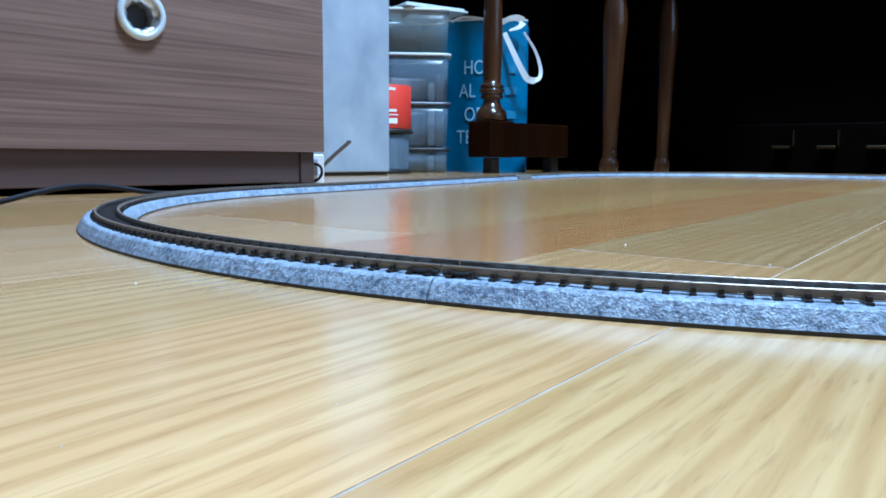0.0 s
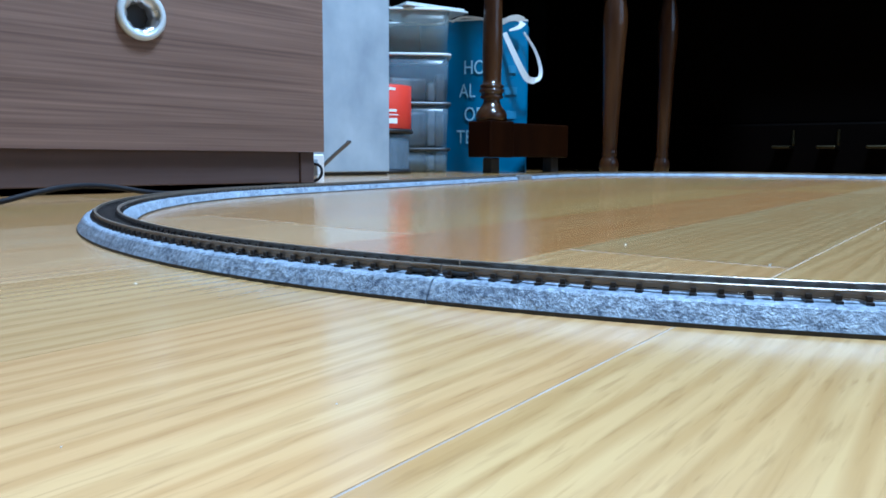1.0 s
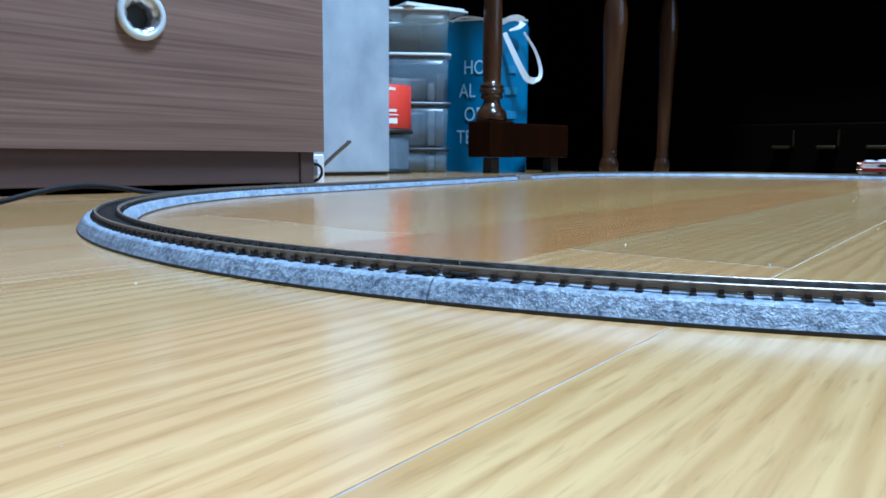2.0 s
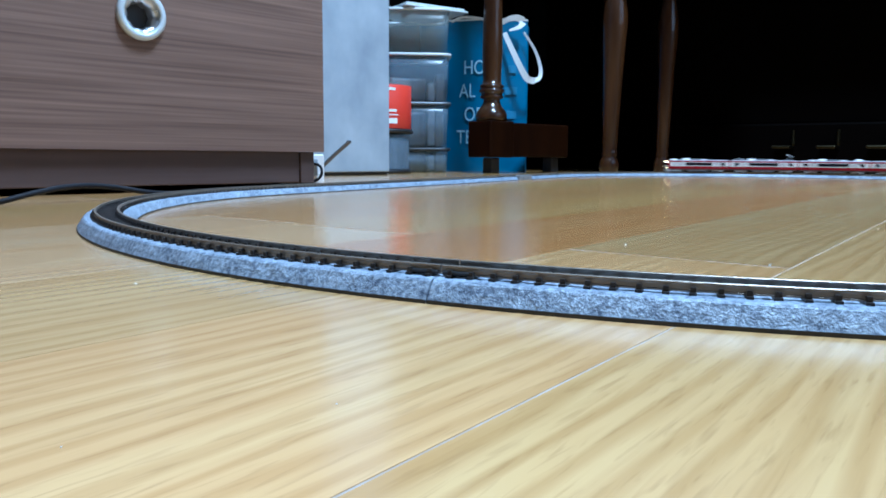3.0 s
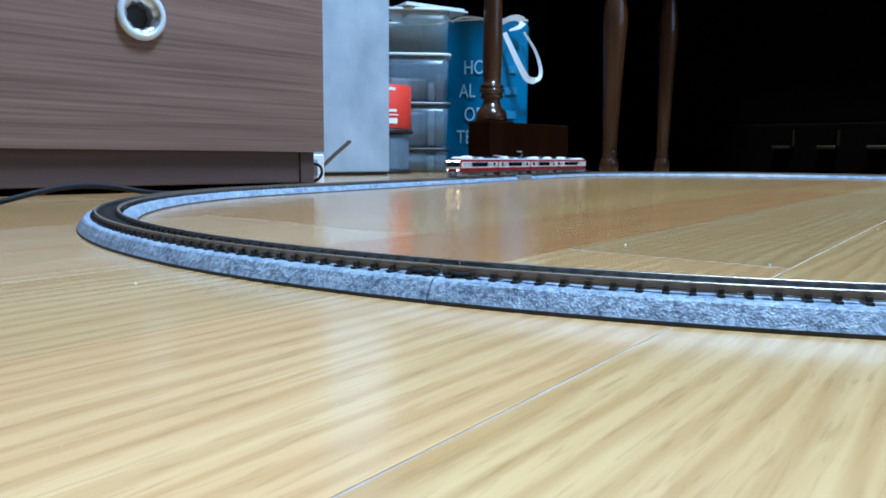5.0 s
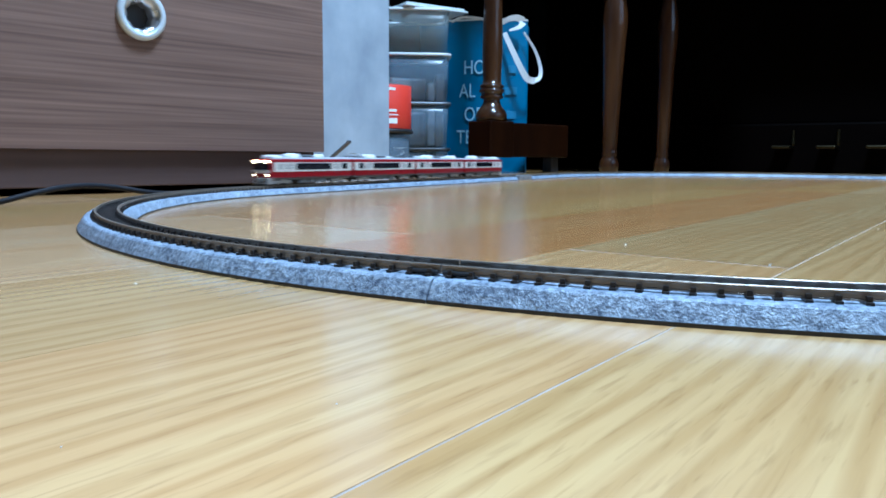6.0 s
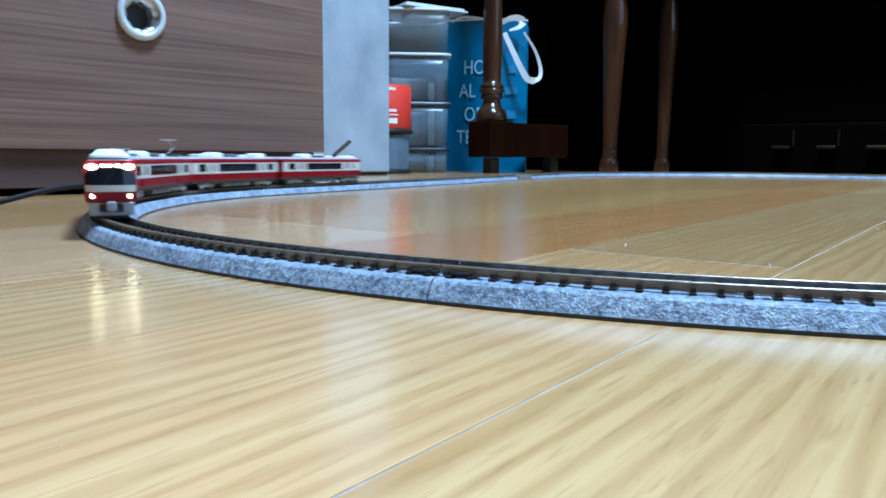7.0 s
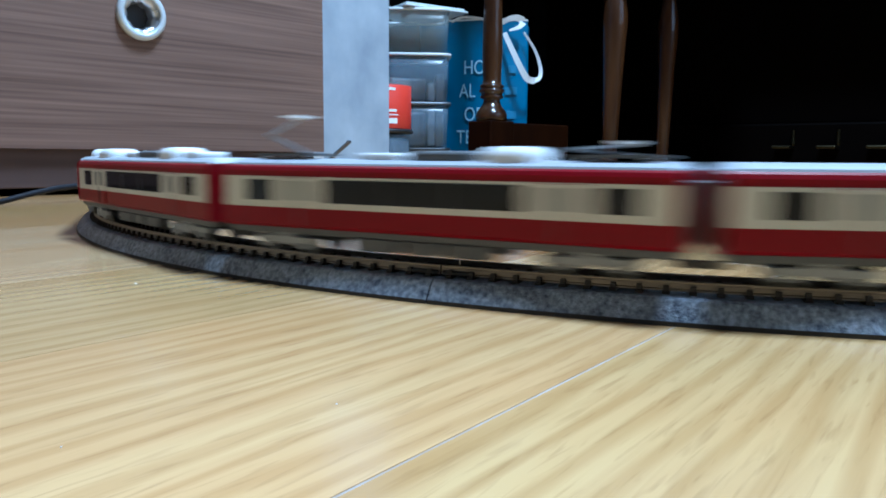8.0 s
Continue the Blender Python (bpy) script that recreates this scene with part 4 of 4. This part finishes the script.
    ribbon([(0.146, -0.087, 0.2112), (0.160, -0.078, 0.2200), (0.160, -0.070, 0.2461), (0.1461, -0.066, 0.2847), (0.1205, -0.065, 0.3243)], 0.012, 0.005, (0.5, 1, 0.1))
    ribbon([(0.066, -0.078, 0.3420), (0.085, -0.084, 0.3510), (0.105, -0.084, 0.3540), (0.119, -0.080, 0.3470)], 0.009, 0.017, (0.1, 1, 0.3))
    ribbon([(0.119, -0.081, 0.3440), (0.110, -0.086, 0.3330), (0.088, -0.084, 0.3260)], 0.016, 0.004, (-0.2, 1, -0.3))
    ribbon([(-0.049, -0.068, 0.3500), (-0.0257, -0.075, 0.3585), (0.0003, -0.080, 0.3575), (0.030, -0.082, 0.3520)], 0.006, 0.006, (0.0, 1, 0.4))


gift_bag()


def trestle_table():
    t = thing("trestle_table", pose(0.1025, 1.640, 0, 0, 0, 40), "polished mahogany trestle table with turned posts", "table")
    prof = [(0.030, 0.111), (0.0335, 0.1125), (0.0340, 0.122), (0.0315, 0.131), (0.0255, 0.139), (0.0205, 0.146), (0.0180, 0.154), (0.0180, 0.158), (0.0235, 0.160), (0.0255, 0.163), (0.0215, 0.167),
            (0.0235, 0.171), (0.0270, 0.174), (0.0270, 0.178), (0.0225, 0.181), (0.0260, 0.184), (0.0265, 0.187), (0.0205, 0.190), (0.0195, 0.20), (0.0212, 0.24), (0.0216, 0.27), (0.0205, 0.32),
            (0.0190, 0.37), (0.0205, 0.45), (0.0195, 0.55), (0.030, 0.60), (0.030, 0.69)]
    part("post", lathe(prof, 32), MAHOGANY, t, "turned post", True)
    part("foot_block", cuboid(-0.036, 0.036, -0.036, 0.036, 0.034, 0.1115, 0.004, 3), SHADED_MAHOGANY, t)
    part("foot_beam", cuboid(0.0362, 0.22, -0.030, 0.030, 0.035, 0.109, 0.004, 2), SHADED_MAHOGANY, t)
    part("caster", cuboid(-0.012, 0.014, -0.014, 0.014, 0.0, 0.0335, 0.003, 2), BLACK, t)
    part("end_caster", cuboid(0.18, 0.205, -0.014, 0.014, 0.0, 0.0345, 0.003, 2), BLACK, t)
    # top lies out of view; its edges are placed to shade the bag
    part("tabletop", cuboid(-0.05, 0.95, -0.13, 0.55, 0.69, 0.715, 0.005, 2), MAHOGANY, t)


trestle_table()


def piano_stool():
    t = thing("piano_stool", pose(0.3655, 1.6770, 0), "mahogany stool with three turned tapering legs", "stool")
    prof = [(0.0155, 0.0000), (0.0193, 0.0034), (0.0215, 0.0155), (0.0211, 0.0241), (0.0176, 0.0327), (0.0151, 0.0378), (0.0176, 0.0421), (0.0163, 0.0482), (0.0151, 0.0533), (0.0163, 0.0645), (0.0183, 0.1247),
            (0.0206, 0.1892), (0.0230, 0.2494), (0.0271, 0.3182), (0.0268, 0.3440), (0.0225, 0.3724), (0.0185, 0.3956), (0.0258, 0.4128), (0.0258, 0.4558)]
    for x, y, k, lean in ((0.002, 0, 1.0, 0.6), (0.148, 0.099, 0.84, 0.4), (0.067, 0.31, 1.0, 0.0)):
        leg = part("leg", lathe([(r * k, z) for r, z in prof], 28), MAHOGANY, t, "", True)
        leg.matrix_basis = pose(x, y, 0, 0, lean, 0)
    # unseen seat, made wide so that its shadow dims the second leg
    part("seat", lathe([(0.2322, 0.4567), (0.2451, 0.4610), (0.2494, 0.4773), (0.2322, 0.4945), (0.0430, 0.5031)], 40, centre=(0.1462, 0.1376)), MAHOGANY, t, "", True)


piano_stool()


def piano():
    """Console piano in the dark corner; local x along its front, y into it."""
    p = thing("console_piano", ROOM @ pose(2.14, 1.19, 0, 0, 0, -90), "dark lacquered console piano, blackened for its shade, with three brass pedals", "piano")
    w = 1.97
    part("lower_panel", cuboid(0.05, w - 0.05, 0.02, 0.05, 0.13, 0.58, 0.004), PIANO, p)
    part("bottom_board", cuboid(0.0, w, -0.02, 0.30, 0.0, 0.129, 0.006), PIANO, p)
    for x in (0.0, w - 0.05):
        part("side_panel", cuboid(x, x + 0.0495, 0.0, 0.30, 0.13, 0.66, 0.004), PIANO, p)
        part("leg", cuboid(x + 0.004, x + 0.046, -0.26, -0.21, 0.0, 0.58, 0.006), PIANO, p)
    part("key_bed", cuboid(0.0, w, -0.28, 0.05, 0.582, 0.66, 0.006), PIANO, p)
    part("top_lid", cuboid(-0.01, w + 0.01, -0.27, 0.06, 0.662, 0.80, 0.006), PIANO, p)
    for x in (0.731, 0.836, 0.945):
        pd = part("pedal", cuboid(x - 0.022, x + 0.022, -0.085, -0.022, 0.062, 0.070, 0.003, 2), BRASS, p, "brass pedal, its colour dimmed for the shade")
        part("pedal_rod", lathe([(0.005, 0.071), (0.006, 0.075), (0.004, 0.11)], 12, centre=(x + 0.018, -0.03)), BRASS, pd)


piano()


def shade_backdrop():
    # sideboard added as a backdrop, so the corner behind stays dark
    c = thing("backdrop_sideboard", ROOM @ pose(1.25, 1.22, 0), "sideboard shape added as a near-black backdrop for the deep shade", "sideboard")
    part("carcass", cuboid(0.0, 1.45, 0.012, 0.225, 0.04, 0.95, 0.004), SHADE_BLACK, c)
    part("plinth", cuboid(0.02, 1.43, 0.02, 0.22, 0.0, 0.039), SHADE_BLACK, c)
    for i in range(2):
        d = part("door", cuboid(0.01 + i * 0.43, 0.43 + i * 0.43, -0.008, 0.0115, 0.06, 0.93, 0.003), SHADE_BLACK, c)
        part("knob", lathe([(0.006, 0.0), (0.012, 0.008), (0.010, 0.016)], 14), BRASS, d).matrix_basis = pose(0.40 + i * 0.06, -0.008, 0.7, 90, 0, 0)


shade_backdrop()


# ---- specks of dust on the boards ----
def dust():
    spots = ((-0.0787, 0.1893, 0.0008), (-0.014, 0.0965, 0.0004), (-0.0429, 0.081, 0.0004), (0.070, 0.2852, 0.001), (0.1019, 0.2311, 0.0012), (0.2102, 0.3603, 0.0012), (0.255, 0.5214, 0.0012),
             (0.0458, 0.1450, 0.0005), (0.0786, 0.7226, 0.0016), (0.18, 0.41, 0.0005))
    for i, (x, y, r) in enumerate(spots):
        bm = bmesh.new()
        r *= 0.42
        bmesh.ops.create_icosphere(bm, subdivisions=1, radius=r)
        for v in bm.verts:
            v.co = v.co * (1 + 0.4 * noise.noise(v.co * 3000 + Vector((i, 0, 0))))
            v.co.z = v.co.z * 0.5 + r * 0.4
        o = tagged(link("dust_speck", bm, BLACK if i == 7 else DUST), "dark crumb on the floor" if i == 7 else "tiny white speck of dust on the floor", "dust", "specks on the floor")
        o.matrix_basis = pose(x, y, 0.0)


dust()


# ---- floorboards, strip by strip ----
def boards():
    rng, rng_tone = random.Random(5), random.Random(11)
    # tone of single boards: amber, straw or plain oak
    amber, straw, plain = (0.88, 0.71, 0.50), (0.92, 0.93, 0.84), (1.0, 1.0, 1.0)
    usual = (plain, plain, straw, (0.95, 0.90, 0.78))
    # browner far boards, darkened further in place of the dimmer floor light there
    brown = ((0.86, 0.71, 0.52), (0.80, 0.68, 0.52), (0.88, 0.76, 0.58))
    tones = {(0, 2): (1.01, 0.985, 0.86), (0, 3): (0.84, 0.82, 0.70), (1, 2): (0.96, 0.92, 0.84), (1, 3): amber}
    rest = bmesh.new()
    shared = {}
    b_first, wide = 0.0495, 0.07575
    k0 = math.ceil((B0 - b_first) / wide)
    k = k0
    while b_first + k * wide < B1:
        lo, hi = b_first + k * wide, b_first + (k + 1) * wide
        gl = 0.00026 if k % 4 == 0 else 0.00014
        gh = 0.00026 if (k + 1) % 4 == 0 else 0.00014
        lo2, hi2 = max(lo + gl, B0), min(hi - gh, B1)
        a = A0
        if k == 0:
            cuts = [-1.2, -0.36, 0.2450, 0.853, 1.46, 2.1]
        elif k == 1:
            cuts = [-1.6, -0.75, 0.155, 0.850, 1.47, 2.1]
        else:
            off = rng.uniform(0, 0.6)
            cuts = [A0 + off + i * 0.606 for i in range(9)]
        cuts = [c for c in cuts if A0 + 0.05 < c < A1 - 0.05] + [A1]
        for c in cuts:
            x0, x1 = a + 0.0008, c - 0.0008
            mid = (x0 + x1) / 2
            near = -0.9 < (lo + hi) / 2 < 1.3 and -0.45 < mid < 2.3
            if near:
                key = (round(x1 - x0, 4), round(lo2 - lo, 5), round(hi - hi2, 5))
                if key not in shared:
                    bm = cuboid(-(x1 - x0) / 2, (x1 - x0) / 2, lo2 - lo, hi2 - lo, -0.0010, 0.0)
                    me = bpy.data.meshes.new("plank")
                    bm.to_mesh(me)
                    bm.free()
                    me.materials.append(OAK)
                    shared[key] = me
                o = new("plank", shared[key])
                o.parent = FLOOR
                o.matrix_basis = pose(mid, lo, 0)
                o.color = (*tones.get((k, cuts.index(c)), rng_tone.choice(brown if k >= 1 and mid > 0.1 else usual)), 1)
            else:
                cuboid(x0, x1, lo2, hi2, -0.0010, 0.0, bm=rest)
            a = c
        k += 1
    tagged(part("outer_planks", rest, OAK, FLOOR), kind="stuff")


boards()


# ---- motion: the train runs round the oval ----
REAR_OF_FIRST = ((0.0, -2.2220), (3.0, -1.1645), (3.5, -0.9920), (4.2, -0.7470), (4.7, -0.5710), (6.0, -0.1060), (6.5, 0.0750), (7.0, 0.2500), (7.5, 0.4238), (8.0, 0.6030))


def run_at(t):
    """Smooth distance along the track of the first car's rear end."""
    ts = [q[0] for q in REAR_OF_FIRST]
    ss = [q[1] for q in REAR_OF_FIRST]
    slopes = [(ss[min(i + 1, len(ts) - 1)] - ss[max(i - 1, 0)]) / (ts[min(i + 1, len(ts) - 1)] - ts[max(i - 1, 0)]) for i in range(len(ts))]
    i = max(j for j in range(len(ts) - 1) if ts[j] <= t + 1e-9)
    h = ts[i + 1] - ts[i]
    u = (t - ts[i]) / h
    return ((1 + 2 * u) * (1 - u) ** 2 * ss[i] + u * (1 - u) ** 2 * h * slopes[i] + u * u * (3 - 2 * u) * ss[i + 1] + u * u * (u - 1) * h * slopes[i + 1])


def car_pose(t, k):
    s = run_at(t) + 0.062 - 0.124 * k
    p, q = along(s + 0.040)[0], along(s - 0.040)[0]
    d = p - q
    m = (p + q) / 2
    return pose(m.x, m.y, 0, 0, 0, math.degrees(math.atan2(d.y, d.x))), s


def motions():
    times = [i / 10 for i in range(81)]
    for k, c in enumerate(CARS):
        walk(c, [(t, car_pose(t, k)[0]) for t in times])
    for bogie, c, sgn in bogies:
        k = CARS.index(c)
        rows = []
        for t in times:
            m, s = car_pose(t, k)
            a = along(s + sgn * 0.040)[1]
            heading = m.to_euler().z
            turn = (a + math.pi / 2 - heading + math.pi) % (2 * math.pi) - math.pi
            rows.append((t, pose(sgn * 0.040, 0, 0, 0, 0, math.degrees(turn))))
        walk(bogie, rows)


motions()
